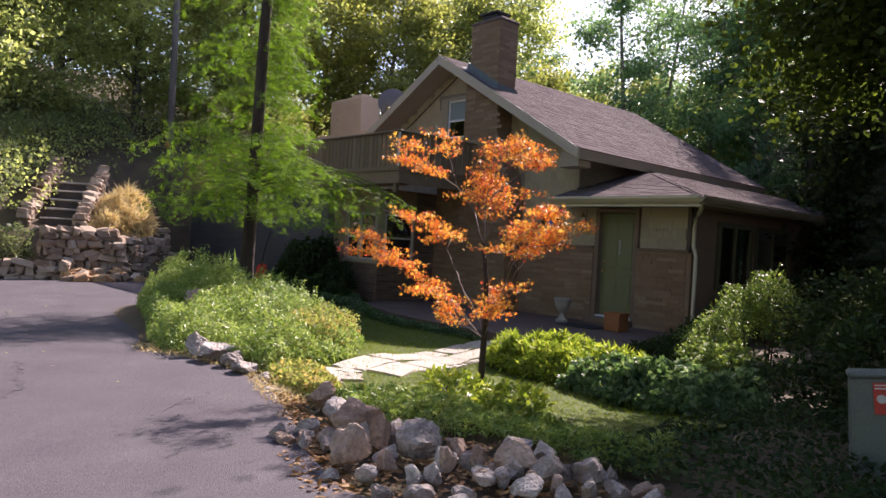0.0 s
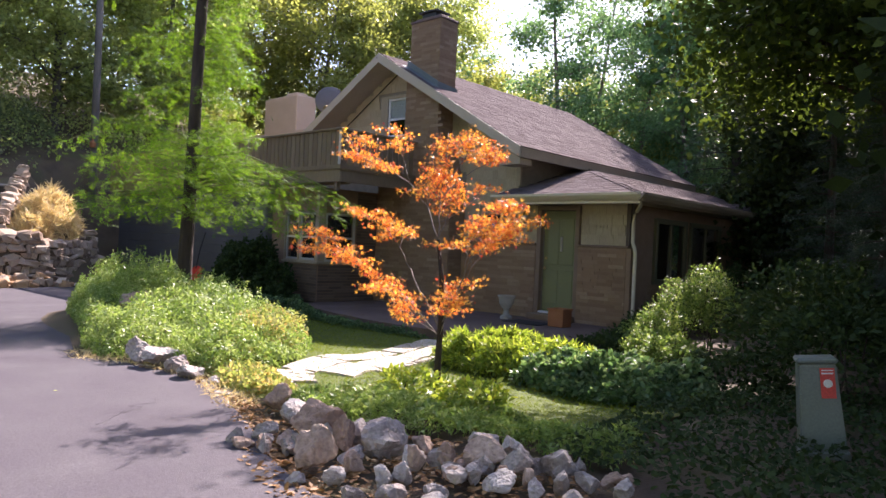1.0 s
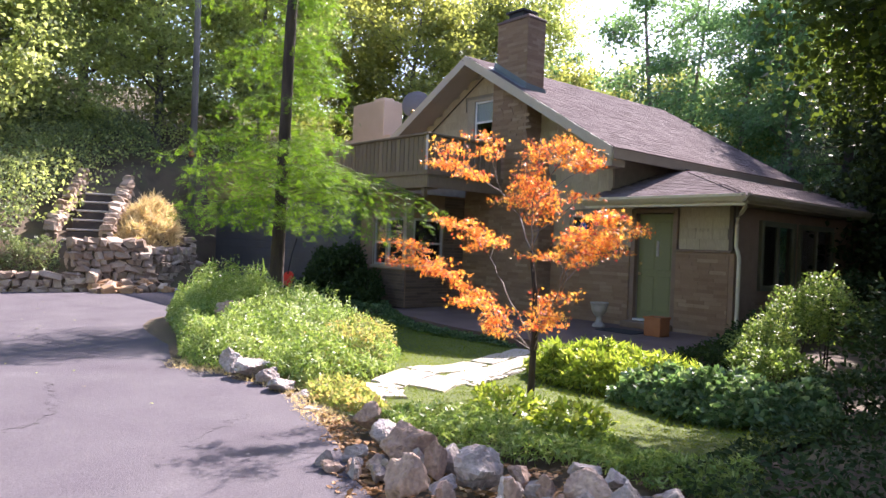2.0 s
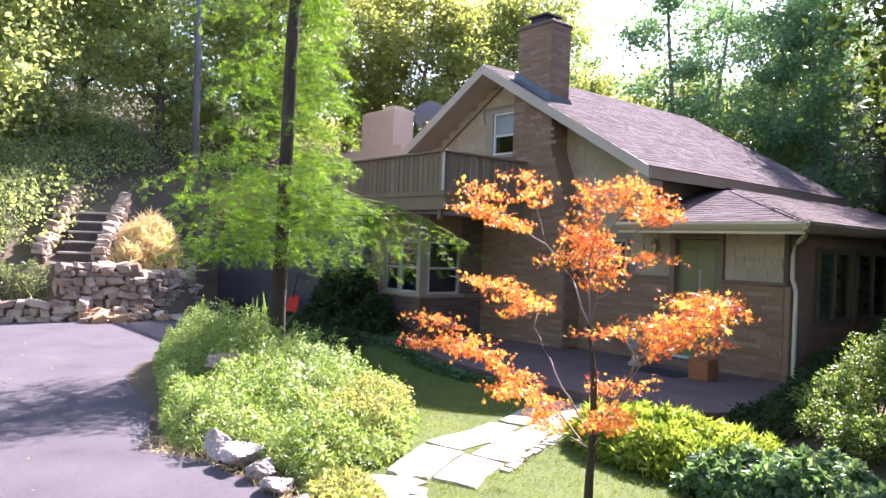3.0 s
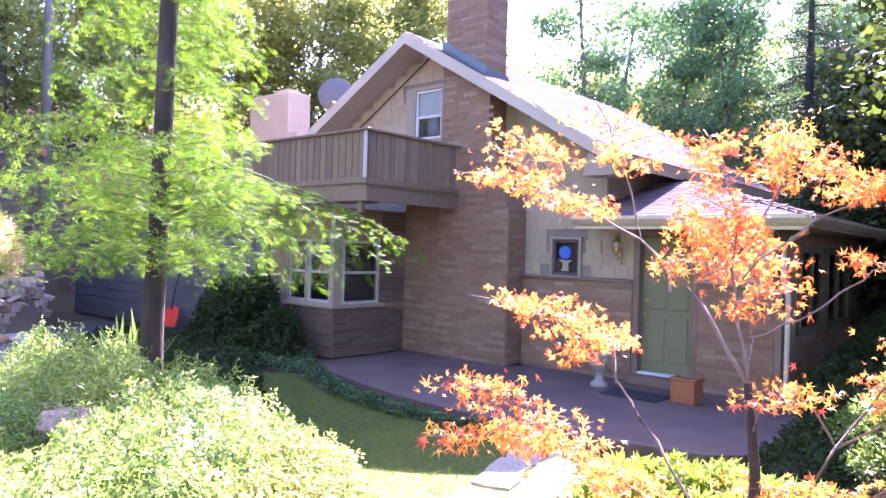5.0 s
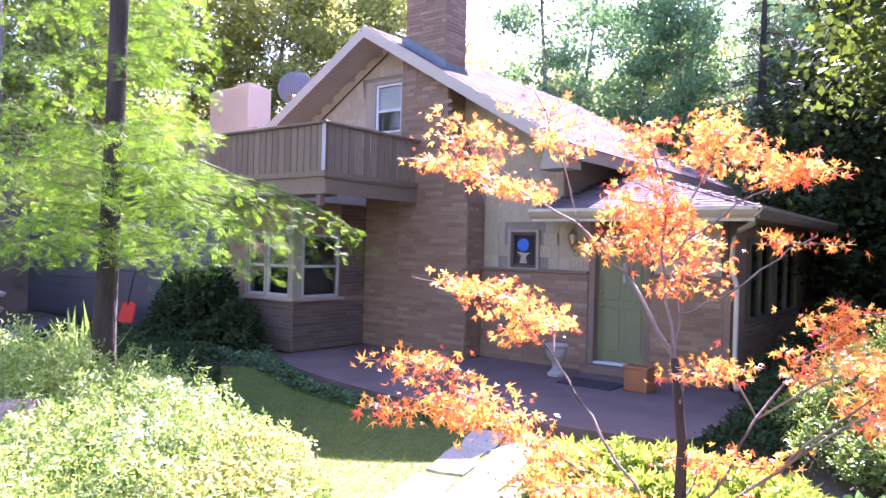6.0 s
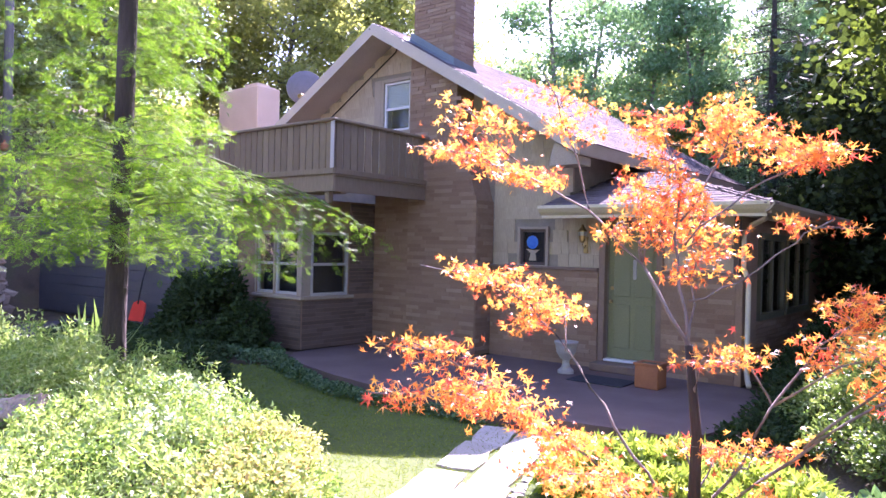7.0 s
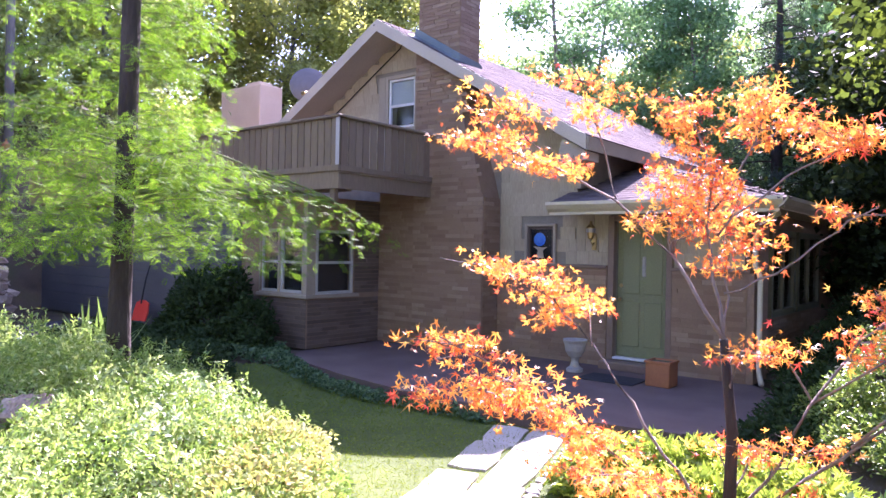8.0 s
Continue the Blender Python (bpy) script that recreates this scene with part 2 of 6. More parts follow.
def boxes(*specs, bevel=0.0):
    """A bmesh of boxes (x0, x1, y0, y1, z0, z1), edges bevelled."""
    bm = bmesh.new()
    for x0, x1, y0, y1, z0, z1 in specs:
        bmesh.ops.create_cube(bm, size=1, matrix=Matrix.Translation(((x0 + x1) / 2, (y0 + y1) / 2, (z0 + z1) / 2)) @ Matrix.Diagonal((abs(x1 - x0), abs(y1 - y0), abs(z1 - z0), 1)))
    if bevel:
        bmesh.ops.bevel(bm, geom=bm.edges[:], offset=bevel, segments=1, affect="EDGES", profile=0.5)
    return bm


def prism(poly, depth_vec):
    """A bmesh from a planar polygon pushed along depth_vec."""
    bm = bmesh.new()
    a = [bm.verts.new(p) for p in poly]
    b = [bm.verts.new(Vector(p) + Vector(depth_vec)) for p in poly]
    bm.faces.new(a)
    bm.faces.new(b[::-1])
    n = len(poly)
    for i in range(n):
        bm.faces.new((a[i], a[(i + 1) % n], b[(i + 1) % n], b[i]))
    return bm


def tube_data(points, radii, sides=7):
    """Verts and faces of a tapered tube."""
    pts = [Vector(p) for p in points]
    verts, faces = [], []
    for i, p in enumerate(pts):
        d = (pts[min(i + 1, len(pts) - 1)] - pts[max(i - 1, 0)]).normalized()
        u = d.orthogonal().normalized() if abs(d.z) < 0.9 else Vector((1, 0, 0)).cross(d).normalized()
        v = d.cross(u)
        for k in range(sides):
            a = 2 * math.pi * k / sides
            verts.append(p + (u * math.cos(a) + v * math.sin(a)) * radii[i])
    for i in range(len(pts) - 1):
        for k in range(sides):
            a, b = i * sides + k, i * sides + (k + 1) % sides
            faces.append((a, b, b + sides, a + sides))
    faces.append(tuple(range(sides))[::-1])
    faces.append(tuple(range((len(pts) - 1) * sides, len(pts) * sides)))
    return verts, faces


def tubes(name, runs, mat, sides=7):
    """One mesh of several tubes; runs: (points, radii)."""
    verts, faces = [], []
    for pts, rad in runs:
        v, f = tube_data(pts, rad, sides)
        o = len(verts)
        verts += v
        faces += [tuple(i + o for i in q) for q in f]
    return mesh_of(name, verts, faces, mat, smooth=True)


def lathe(profile, segs=20):
    """A bmesh of revolution about z; profile: (radius, z)."""
    bm = bmesh.new()
    rings = [[bm.verts.new((r * math.cos(2 * math.pi * k / segs), r * math.sin(2 * math.pi * k / segs), z)) for k in range(segs)] for r, z in profile]
    for a, b in zip(rings, rings[1:]):
        for k in range(segs):
            bm.faces.new((a[k], a[(k + 1) % segs], b[(k + 1) % segs], b[k]))
    bm.faces.new(rings[0][::-1])
    bm.faces.new(rings[-1])
    return bm


# Leaf shapes: points across, along, out of the leaf's plane; and faces.
def frond_shape(pairs=9):
    v, f = [], []
    for i in range(pairs):
        y = 0.12 + 0.78 * i / (pairs - 1)
        w = 0.30 * math.sin(math.pi * (0.22 + 0.68 * i / pairs))
        for s in (-1, 1):
            o = len(v)
            v += [(0, y, 0), (s * w * 0.55, y - 0.008, 0.02), (s * w, y + 0.07, -0.05), (s * w * 0.5, y + 0.05, 0.0)]
            f.append((o, o + 1, o + 2, o + 3))
    return v, f


def star_shape():
    v, f = [(0, 0.12, 0.0)], []
    tips = [(-105, 0.55), (-52, 0.85), (0, 1.0), (52, 0.85), (105, 0.55)]
    ring = []
    for i, (a, r) in enumerate(tips):
        n0 = a - 26
        ring.append((n0, 0.22 if i else 0.15, 0.05))
        ring.append((a, r, -0.22 if i % 2 else -0.08))
    ring.append((131, 0.15, 0.05))
    for a, r, z in ring:
        v.append((math.sin(radians(a)) * r * 0.62, 0.12 + math.cos(radians(a)) * r * 0.7, z))
    for i in range(5):
        k = 1 + 2 * i
        f.append((0, k, k + 1, k + 2))
    return v, f


SHAPES = {
    "diamond": ([(0, 0, 0), (0.34, 0.45, 0.06), (0, 1, -0.05), (-0.34, 0.45, 0.06)], [(0, 1, 2, 3)]),
    "lance": ([(0, 0, 0), (0.13, 0.4, 0.05), (0, 1, -0.08), (-0.13, 0.4, 0.05)], [(0, 1, 2, 3)]),
    "oval": ([(0, 0, 0), (0.27, 0.3, 0.07), (0.22, 0.7, 0.05), (0, 1, -0.06), (-0.22, 0.7, 0.05), (-0.27, 0.3, 0.07)], [(0, 1, 2, 3), (0, 3, 4, 5)]),
    "blade": ([(-0.05, 0, 0), (0.05, 0, 0), (0.035, 0.55, 0.06), (0, 1, 0.22), (-0.035, 0.55, 0.06)], [(0, 1, 2, 4), (4, 2, 3)]),
    "spray": frond_shape(6),
    "sprig": frond_shape(3),
    "star": star_shape(),
}


def leaves(name, pts, size, shape, mat, seed=1, up=0.5, aim=None, spread=0.6):
    """One mesh of many leaves at pts. up: how much they lie flat; aim: directions along which they point."""
    rng = np.random.default_rng(seed)
    pts = np.asarray(pts, float)
    n = len(pts)
    tv, tf = SHAPES[shape]
    tv = np.array(tv)
    nor = rng.normal(size=(n, 3)) * (1 - up)
    nor[:, 2] += up * 1.4
    nor /= np.linalg.norm(nor, axis=1)[:, None] + 1e-9
    t = rng.normal(size=(n, 3))
    if aim is not None:
        t = np.asarray(aim) + t * spread
    t -= nor * (t * nor).sum(1)[:, None]
    t /= np.linalg.norm(t, axis=1)[:, None] + 1e-9
    s = np.cross(t, nor)
    sz = size * rng.uniform(0.6, 1.3, n)
    v = pts[:, None, :] + sz[:, None, None] * (tv[None, :, 0, None] * s[:, None, :] + tv[None, :, 1, None] * t[:, None, :] + tv[None, :, 2, None] * nor[:, None, :])
    k = len(tv)
    me = bpy.data.meshes.new(name)
    loops = np.concatenate([np.array(q) for q in tf])
    sizes = np.array([len(q) for q in tf])
    me.vertices.add(n * k)
    me.vertices.foreach_set("co", v.reshape(-1))
    li = (loops[None, :] + (np.arange(n) * k)[:, None]).reshape(-1)
    me.loops.add(len(li))
    me.loops.foreach_set("vertex_index", li.astype(np.int32))
    tot = np.tile(sizes, n)
    me.polygons.add(len(tot))
    me.polygons.foreach_set("loop_start", np.concatenate([[0], np.cumsum(tot)[:-1]]).astype(np.int32))
    me.polygons.foreach_set("loop_total", tot.astype(np.int32))
    me.materials.append(mat)
    me.update(calc_edges=True)
    return me


# ---- ground ----
def smooth(a, b, x):
    t = min(1.0, max(0.0, (x - a) / (b - a)))
    return t * t * (3 - 2 * t)


def ground_z(x, y):
    z = 0.0
    # bed beside the driveway, under the feathery tree
    z += 0.42 * math.exp(-(((x + 1.6) / 2.0) ** 2 + ((y + 7.2) / 0.95) ** 2))
    z += 0.10 * math.exp(-(((x - 4.9) / 1.3) ** 2 + ((y + 8.3) / 0.5) ** 2))
    # lawn dips towards the patio
    z -= 0.17 * smooth(-7.8, -5.3, y) * (1 - smooth(-2.9, -2.2, y)) * smooth(-4.5, -2.5, x) * (1 - smooth(4.2, 6.2, x))
    # wooded slope to the west and north, bank at the east
    west = (1 - smooth(-10.9, -10.3, x)) * 1.15 + min(22.0, max(0.0, -10.9 - x)) * 0.42
    z += west * (1 - smooth(-4.7, -4.35, y) * smooth(-16.5, -15.0, x))
    z += min(14.0, max(0.0, y - 13.0)) * 0.14
    return z + 0.03 * noise.noise(Vector((x * 0.7, y * 0.7, 0)))


def grid_axis(lo, hi, near_lo, near_hi, fine, coarse):
    a = list(np.arange(near_lo, near_hi, fine))
    left = list(np.linspace(lo, near_lo - fine, coarse))
    right = list(np.linspace(near_hi, hi, coarse))
    return left + a + right


gx, gy = grid_axis(-400, 400, -22, 14, 0.3, 26), grid_axis(-300, 500, -14, 16, 0.3, 26)
gv = [(x, y, ground_z(x, y) - 0.04) for y in gy for x in gx]
gw = len(gx)
gf = [(j * gw + i, j * gw + i + 1, (j + 1) * gw + i + 1, (j + 1) * gw + i) for j in range(len(gy) - 1) for i in range(gw - 1)]
ground = part("ground", mesh_of("ground", gv, gf, M_SOIL, smooth=True))
tagged(ground, "brown soil and leaf litter ground rising to a wooded slope", "ground", kind="structure")


def sheet(name, outline, z, mat, thick=0.06, label="", category="", kind="structure"):
    ob = part(name, prism([(x, y, z) for x, y in outline], (0, 0, -thick)), mat)
    return tagged(ob, label, category, kind=kind)


DRIVE = [(14, -30), (14, -9.6), (9, -9.4), (7.0, -9.25), (6.0, -9.35), (5.2, -9.6), (4.5, -9.4), (3.7, -9.05), (2.75, -8.72), (2.2, -8.52), (1.2, -8.62), (0.5, -8.95), (-0.1, -8.85), (-1.2, -8.5), (-2.6, -8.1),
         (-4.2, -7.4), (-6.0, -6.5), (-7.6, -5.6), (-8.6, -4.9), (-9.4, -4.0), (-9.6, -2.6), (-11.4, -2.6), (-10.4, -5.2), (-9.9, -6.0), (-9.6, -7.2), (-9.9, -8.2), (-10.6, -9.2), (-11, -30)]
driveway = sheet("driveway", DRIVE, 0.03, M_ASPHALT, 0.1, "worn grey asphalt driveway with cracks and tree shade", "driveway")
PATIO = [(-4.4, -0.4), (-4.4, -2.4), (-4.1, -2.72), (-3.4, -3.05), (-2.4, -3.32), (-1.2, -3.52), (-0.2, -3.55), (0.7, -3.48), (1.5, -3.36), (2.2, -3.22), (2.46, -2.95), (2.6, -2.4), (2.6, -1.6), (2.35, -0.4), (1.9, 0.0), (-2.0, 0.0), (-2.0, -0.4)]
patio = sheet("patio", PATIO, 0.0, M_CONCRETE, 0.42, "purplish grey concrete patio before the front door", "patio")
LAWN = [(-2.7, -4.75), (-4.2, -3.85), (-3.6, -3.1), (-2.2, -3.4), (-0.4, -3.3), (1.2, -3.2), (2.4, -3.0), (4.6, -4.6), (5.6, -5.4), (5.6, -7.1), (4.8, -7.6), (3.9, -8.3), (3.3, -8.55), (2.6, -8.4), (1.4, -7.6), (0.4, -6.5), (-0.8, -5.6)]


def in_poly(poly, x, y):
    r = False
    for (ax, ay), (bx, by) in zip(poly, poly[1:] + poly[:1]):
        if (ay > y) != (by > y) and x < (bx - ax) * (y - ay) / (by - ay) + ax:
            r = not r
    return r


lx, ly = np.arange(-4.6, 6.2, 0.1), np.arange(-9.0, -2.8, 0.1)
lverts = [(x, y, ground_z(x, y) + 0.012) for y in ly for x in lx]
lfaces = [(j * len(lx) + i, j * len(lx) + i + 1, (j + 1) * len(lx) + i + 1, (j + 1) * len(lx) + i) for j in range(len(ly) - 1) for i in range(len(lx) - 1) if in_poly(LAWN, lx[i] + 0.05, ly[j] + 0.05)]
lawn = part("lawn", mesh_of("lawn", lverts, lfaces, M_LAWN, smooth=True))
tagged(lawn, "short green lawn beside the flagstone path", "lawn", kind="structure")

# ---- house ----
house = thing("house", "tan brick and painted shake house with a brown shingle roof", "house")
AX, AZ, EX, EZ = -4.48, 5.88, -0.20, 3.40          # ridge line and right eave
LX, LZ = -8.76, 3.40                               # left eave
YF, YB = -0.62, 7.8                                # roof front and back
SLOPE = (AZ - EZ) / (EX - AX)


def roof_z(x):
    return AZ - SLOPE * abs(x - AX)


# gable wall: shake above, brick below; openings are cut as rectangles
def wall_cells(name, xs, zs, y0, y1, holes, mat, parent, label="", top=None):
    """A wall along x between y0 and y1 built of cells, with openings left out."""
    bm = bmesh.new()
    for xa, xb in zip(xs, xs[1:]):
        for za, zb in zip(zs, zs[1:]):
            if any(h[0] < (xa + xb) / 2 < h[1] and h[2] < (za + zb) / 2 < h[3] for h in holes):
                continue
            ta, tb = (min(zb, top(xa)), min(zb, top(xb))) if top else (zb, zb)
            if min(ta, tb) <= za + 0.002:
                continue
            v = [bm.verts.new(p) for p in ((xa, y0, za), (xb, y0, za), (xb, y0, tb), (xa, y0, ta), (xa, y1, za), (xb, y1, za), (xb, y1, tb), (xa, y1, ta))]
            for f in ((0, 1, 2, 3), (5, 4, 7, 6), (0, 4, 5, 1), (1, 5, 6, 2), (2, 6, 7, 3), (3, 7, 4, 0)):
                try:
                    bm.faces.new([v[i] for i in f])
                except ValueError:
                    pass
    return part(name, bm, mat, parent, label)


UPWIN = (-4.73, -4.06, 3.99, 4.93)
SWIN = (-1.55, -1.06, 1.53, 2.11)
DOOR = (0.0, 0.80, 0.15, 2.18)
gable_wall = wall_cells("wall", sorted([-8.3, -4.73, AX, -4.06, -2.1, -1.55, -1.06, -0.66] + [-8.25 + 0.125 * k for k in range(61) if -8.25 + 0.125 * k < -0.7 and not any(abs(-8.25 + 0.125 * k - e) < 0.03 for e in (-4.73, AX, -4.06, -2.1, -1.55, -1.06))]), [0, 1.53, 2.11, 3.0, 3.99, 4.93, 6], 0.02, 0.22, [UPWIN, SWIN], M_SIDEBACK, house, "painted shake gable wall", top=lambda x: roof_z(x) - 0.16)
porch_wall = wall_cells("wall", [-0.66, 0.0, 0.80, 1.90], [0, 0.15, 2.18, 2.42], 0.02, 0.2, [DOOR], M_SIDEBACK, house)
side_wall = part("wall", boxes((1.74, 1.90, 0.2, 1.0, 0, 2.42), (1.74, 1.90, 1.0, 4.4, 0, 0.8), (1.74, 1.90, 1.0, 4.4, 2.1, 2.42), (1.74, 1.90, 2.5, 2.66, 0.8, 2.1), (1.74, 1.90, 4.4, 9.0, 0, 2.42)), M_MORTAR, house, "shaded brick side wall")
part("wall", boxes((-0.86, -0.66, 0.22, 7.5, 0, 3.34)), M_SIDEBACK, house)
part("wall", boxes((-8.5, -8.3, 0.02, 7.5, 0, 3.34)), M_SIDEBACK, house)
part("wall", boxes((-8.3, -0.86, 7.3, 7.5, 0, 3.34), (-0.66, 1.74, 8.8, 9.0, 0, 2.42)), M_SIDEBACK, house)
# ground floor under the deck, with the corner window
LOW = -2.17
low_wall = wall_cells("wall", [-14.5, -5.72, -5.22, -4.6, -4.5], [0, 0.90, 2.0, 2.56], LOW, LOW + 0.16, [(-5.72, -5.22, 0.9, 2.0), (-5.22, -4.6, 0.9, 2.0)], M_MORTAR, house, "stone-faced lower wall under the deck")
low_side = part("wall", boxes((-4.66, -4.5, LOW + 0.16, -0.45, 0, 0.90), (-4.66, -4.5, LOW + 0.16, -0.45, 2.0, 2.56), (-4.66, -4.5, -1.1, -0.45, 0.9, 2.0), (-4.66, -4.5, LOW + 0.16, LOW + 0.22, 0.9, 2.0)), M_MORTAR, house)
garage = part("wall", boxes((-14.5, -6.3, LOW - 0.16, LOW - 0.003, 0, 2.5)), M_PLASTER, house, "grey-blue garage siding")
for k in range(11):
    part("siding_board", boxes((-14.4, -6.32, LOW - 0.185, LOW - 0.163, 0.05 + k * 0.22, 0.255 + k * 0.22), bevel=0.006), M_PLASTER, garage)
# roof planes
TH = 0.14
roof = part("roof", prism([(AX, YF, AZ), (EX, YF, EZ), (EX, YF, EZ - TH), (AX, YF, AZ - TH), (LX, YF, LZ - TH), (LX, YF, LZ)], (0, YB - YF, 0)), M_ROOF, house, "brown asphalt shingle gable roof")
part("soffit", prism([(AX, YF + 0.02, AZ - TH - 0.01), (EX, YF + 0.02, EZ - TH - 0.01), (EX, YF + 0.02, EZ - TH - 0.03), (AX, YF + 0.02, AZ - TH - 0.03), (LX, YF + 0.02, LZ - TH - 0.03), (LX, YF + 0.02, LZ - TH - 0.01)], (0, 0.62, 0)), M_SOFFIT, roof, "pinkish tan soffit boards")
for sx, name in ((EX, "fascia"), (LX, "fascia")):
    sg = 1 if sx > AX else -1
    part(name, prism([(AX, YF - 0.03, AZ + 0.02), (sx, YF - 0.03, EZ + 0.02), (sx, YF - 0.03, EZ - 0.20), (AX, YF - 0.03, AZ - 0.20)], (0, 0.028, 0)), M_FASCIA, roof, "pale painted rake board")
    part("fascia", boxes((sx, sx + 0.028 * sg, YF, YB, EZ - 0.20, EZ + 0.0)), M_TRIM, roof)
part("eave_return", prism([(-0.62, YF + 0.03, EZ + 0.02), (EX - 0.02, YF + 0.03, EZ - 0.21), (EX - 0.02, YF + 0.03, EZ - 0.34), (-0.72, YF + 0.03, EZ - 0.34)], (0, 0.4, 0)), M_TRIM, roof)
# porch roof
PZ, PK = 2.46, 0.30


def porch_z(x, y):
    return PZ + PK * min(y + 0.64, 2.43 - x)


pf = [(-0.79, -0.64), (2.43, -0.64), (0.07, 1.72), (-0.62, 1.72), (-0.62, 0.03), (-0.79, 0.03)]
pr = [(2.43, -0.64), (2.43, 9.1), (-0.21, 9.1), (-0.21, 2.0), (0.07, 1.72)]
porch_roof = part("roof", prism([(x, y, porch_z(x, y) - 0.03) for x, y in pf], (0, 0, -0.06)), M_ROOFP, house, "brown shingle porch roof")
part("roof_slope", prism([(x, y, porch_z(x, y) - 0.03) for x, y in pr], (0, 0, -0.06)), M_ROOFP, porch_roof)
part("soffit", boxes((-0.75, 2.38, -0.6, 0.02, 2.30, 2.325), (1.92, 2.38, 0.02, 9.0, 2.30, 2.325)), M_TRIM, porch_roof)
part("gutter", prism([(-0.80, -0.64, 2.30), (-0.80, -0.70, 2.34), (-0.80, -0.755, 2.40), (-0.80, -0.755, 2.445), (-0.80, -0.74, 2.445), (-0.80, -0.735, 2.405), (-0.80, -0.69, 2.36), (-0.80, -0.64, 2.33)], (3.28, 0, 0)), M_CREAM, porch_roof, "cream painted gutter")
part("gutter", prism([(2.43, -0.74, 2.30), (2.49, -0.74, 2.34), (2.535, -0.74, 2.40), (2.535, -0.74, 2.445), (2.52, -0.74, 2.445), (2.51, -0.74, 2.405), (2.47, -0.74, 2.36), (2.43, -0.74, 2.33)], (0, 9.7, 0)), M_TRIM, porch_roof)
part("fascia", boxes((-0.79, 2.42, -0.638, -0.61, 2.26, 2.44)), M_CREAM, porch_roof)
# chimney breast and stack
breast = part("chimney_breast", prism([(-3.64, -0.48, 0), (-2.13, -0.48, 0), (-2.13, -0.48, 2.5), (-2.2, -0.48, 2.75), (-2.37, -0.48, 3.4), (-2.52, -0.48, 3.72), (-2.6, -0.48, 4.0), (-2.6, -0.48, roof_z(-2.6) - 0.17), (-3.64, -0.48, roof_z(-3.64) - 0.17)], (0, 0.5, 0)), M_MORTAR, house, "tan brick chimney breast with a tapered shoulder")
low_front = part("wall", boxes((-4.5, -3.64, -0.45, 0.02, 0, 3.0)), M_MORTAR, house)
stack = part("chimney", boxes((-3.78, -2.85, -0.26, 0.31, 4.7, 6.54)), M_MORTAR, house, "tall tan brick chimney")
part("crown", boxes((-3.81, -2.82, -0.29, 0.34, 6.54, 6.60), (-3.72, -2.91, -0.20, 0.25, 6.60, 6.66), bevel=0.012), M_CONCRETE, stack)
part("flue_cap", boxes((-3.55, -3.11, -0.16, 0.2, 6.66, 6.77), (-3.61, -3.05, -0.22, 0.26, 6.77, 6.81), (-3.5, -3.16, -0.1, 0.14, 6.81, 6.86)), M_DARKMETAL, stack, "dark metal flue cap")
part("flashing", prism([(-3.86, -0.30, roof_z(-3.86) + 0.02), (-2.82, -0.30, roof_z(-2.82) + 0.02), (-2.82, -0.30, roof_z(-2.82) + 0.17), (-3.82, -0.30, roof_z(-3.82) + 0.20)], (0, 0.036, 0)), M_LEAD, stack, "blue-grey metal flashing")
part("flashing", prism([(-3.90, -0.47, roof_z(-3.90) + 0.03), (-2.80, -0.47, roof_z(-2.80) + 0.03), (-2.80, -0.30, roof_z(-2.80) + 0.06), (-3.90, -0.30, roof_z(-3.90) + 0.06)], (0, 0, -0.02)), M_LEAD, stack, "blue-grey metal flashing")
part("flashing", prism([(-2.846, -0.29, roof_z(-2.84) - 0.02), (-2.846, 0.40, roof_z(-2.84) - 0.02), (-2.846, 0.34, roof_z(-2.84) + 0.10), (-2.846, -0.29, roof_z(-2.84) + 0.16)], (0.03, 0, 0)), M_LEAD, stack)
# deck: rim, floor, boards, posts
deck = thing("balcony_deck", "brown-stained timber deck with a slatted railing", "deck")
DX, DY = -3.24, -2.66
part("floor", boxes((-14.5, DX + 0.02, DY + 0.02, -0.5, 2.84, 2.90)), M_BOARD, deck)
part("rim_board", boxes((-14.5, DX, DY, DY + 0.045, 2.60, 2.86)), M_BOARD, deck, "tan rim board")
part("rim_board", boxes((DX - 0.045, DX, DY + 0.045, -0.5, 2.60, 2.86)), M_BOARD, deck)
part("rail_band", boxes((-14.5, DX + 0.03, DY - 0.035, DY - 0.002, 2.86, 2.95), bevel=0.006), M_BOARD, deck)
part("rail_band", boxes((DX + 0.002, DX + 0.035, DY, -0.5, 2.86, 2.95), bevel=0.006), M_BOARD, deck)
part("top_rail", boxes((-14.5, DX + 0.07, DY - 0.07, DY + 0.08, 3.66, 3.705), bevel=0.01), M_BOARD, deck)
part("top_rail", boxes((DX - 0.08, DX + 0.07, DY + 0.08, -0.48, 3.66, 3.705), bevel=0.01), M_BOARD, deck)
part("corner_post", boxes((DX - 0.09, DX - 0.0, DY - 0.0, DY + 0.09, 2.86, 3.66), bevel=0.008), M_BOARD, deck)
part("corner_trim", boxes((DX - 0.03, DX + 0.045, DY - 0.045, DY - 0.036, 2.95, 3.66)), M_POST, deck, "pale corner board")
rng = random.Random(4)
bd = mesh_of("board", *(lambda w, h, t: ([(-w, -t, 0), (w, -t, 0), (w, t, 0), (-w, t, 0), (-w, -t, h), (w, -t, h), (w, t, h), (-w, t, h)], [(0, 3, 2, 1), (4, 5, 6, 7), (0, 1, 5, 4), (1, 2, 6, 5), (2, 3, 7, 6), (3, 0, 4, 7)]))(0.066, 0.75, 0.011), M_BOARD)
x = DX - 0.08
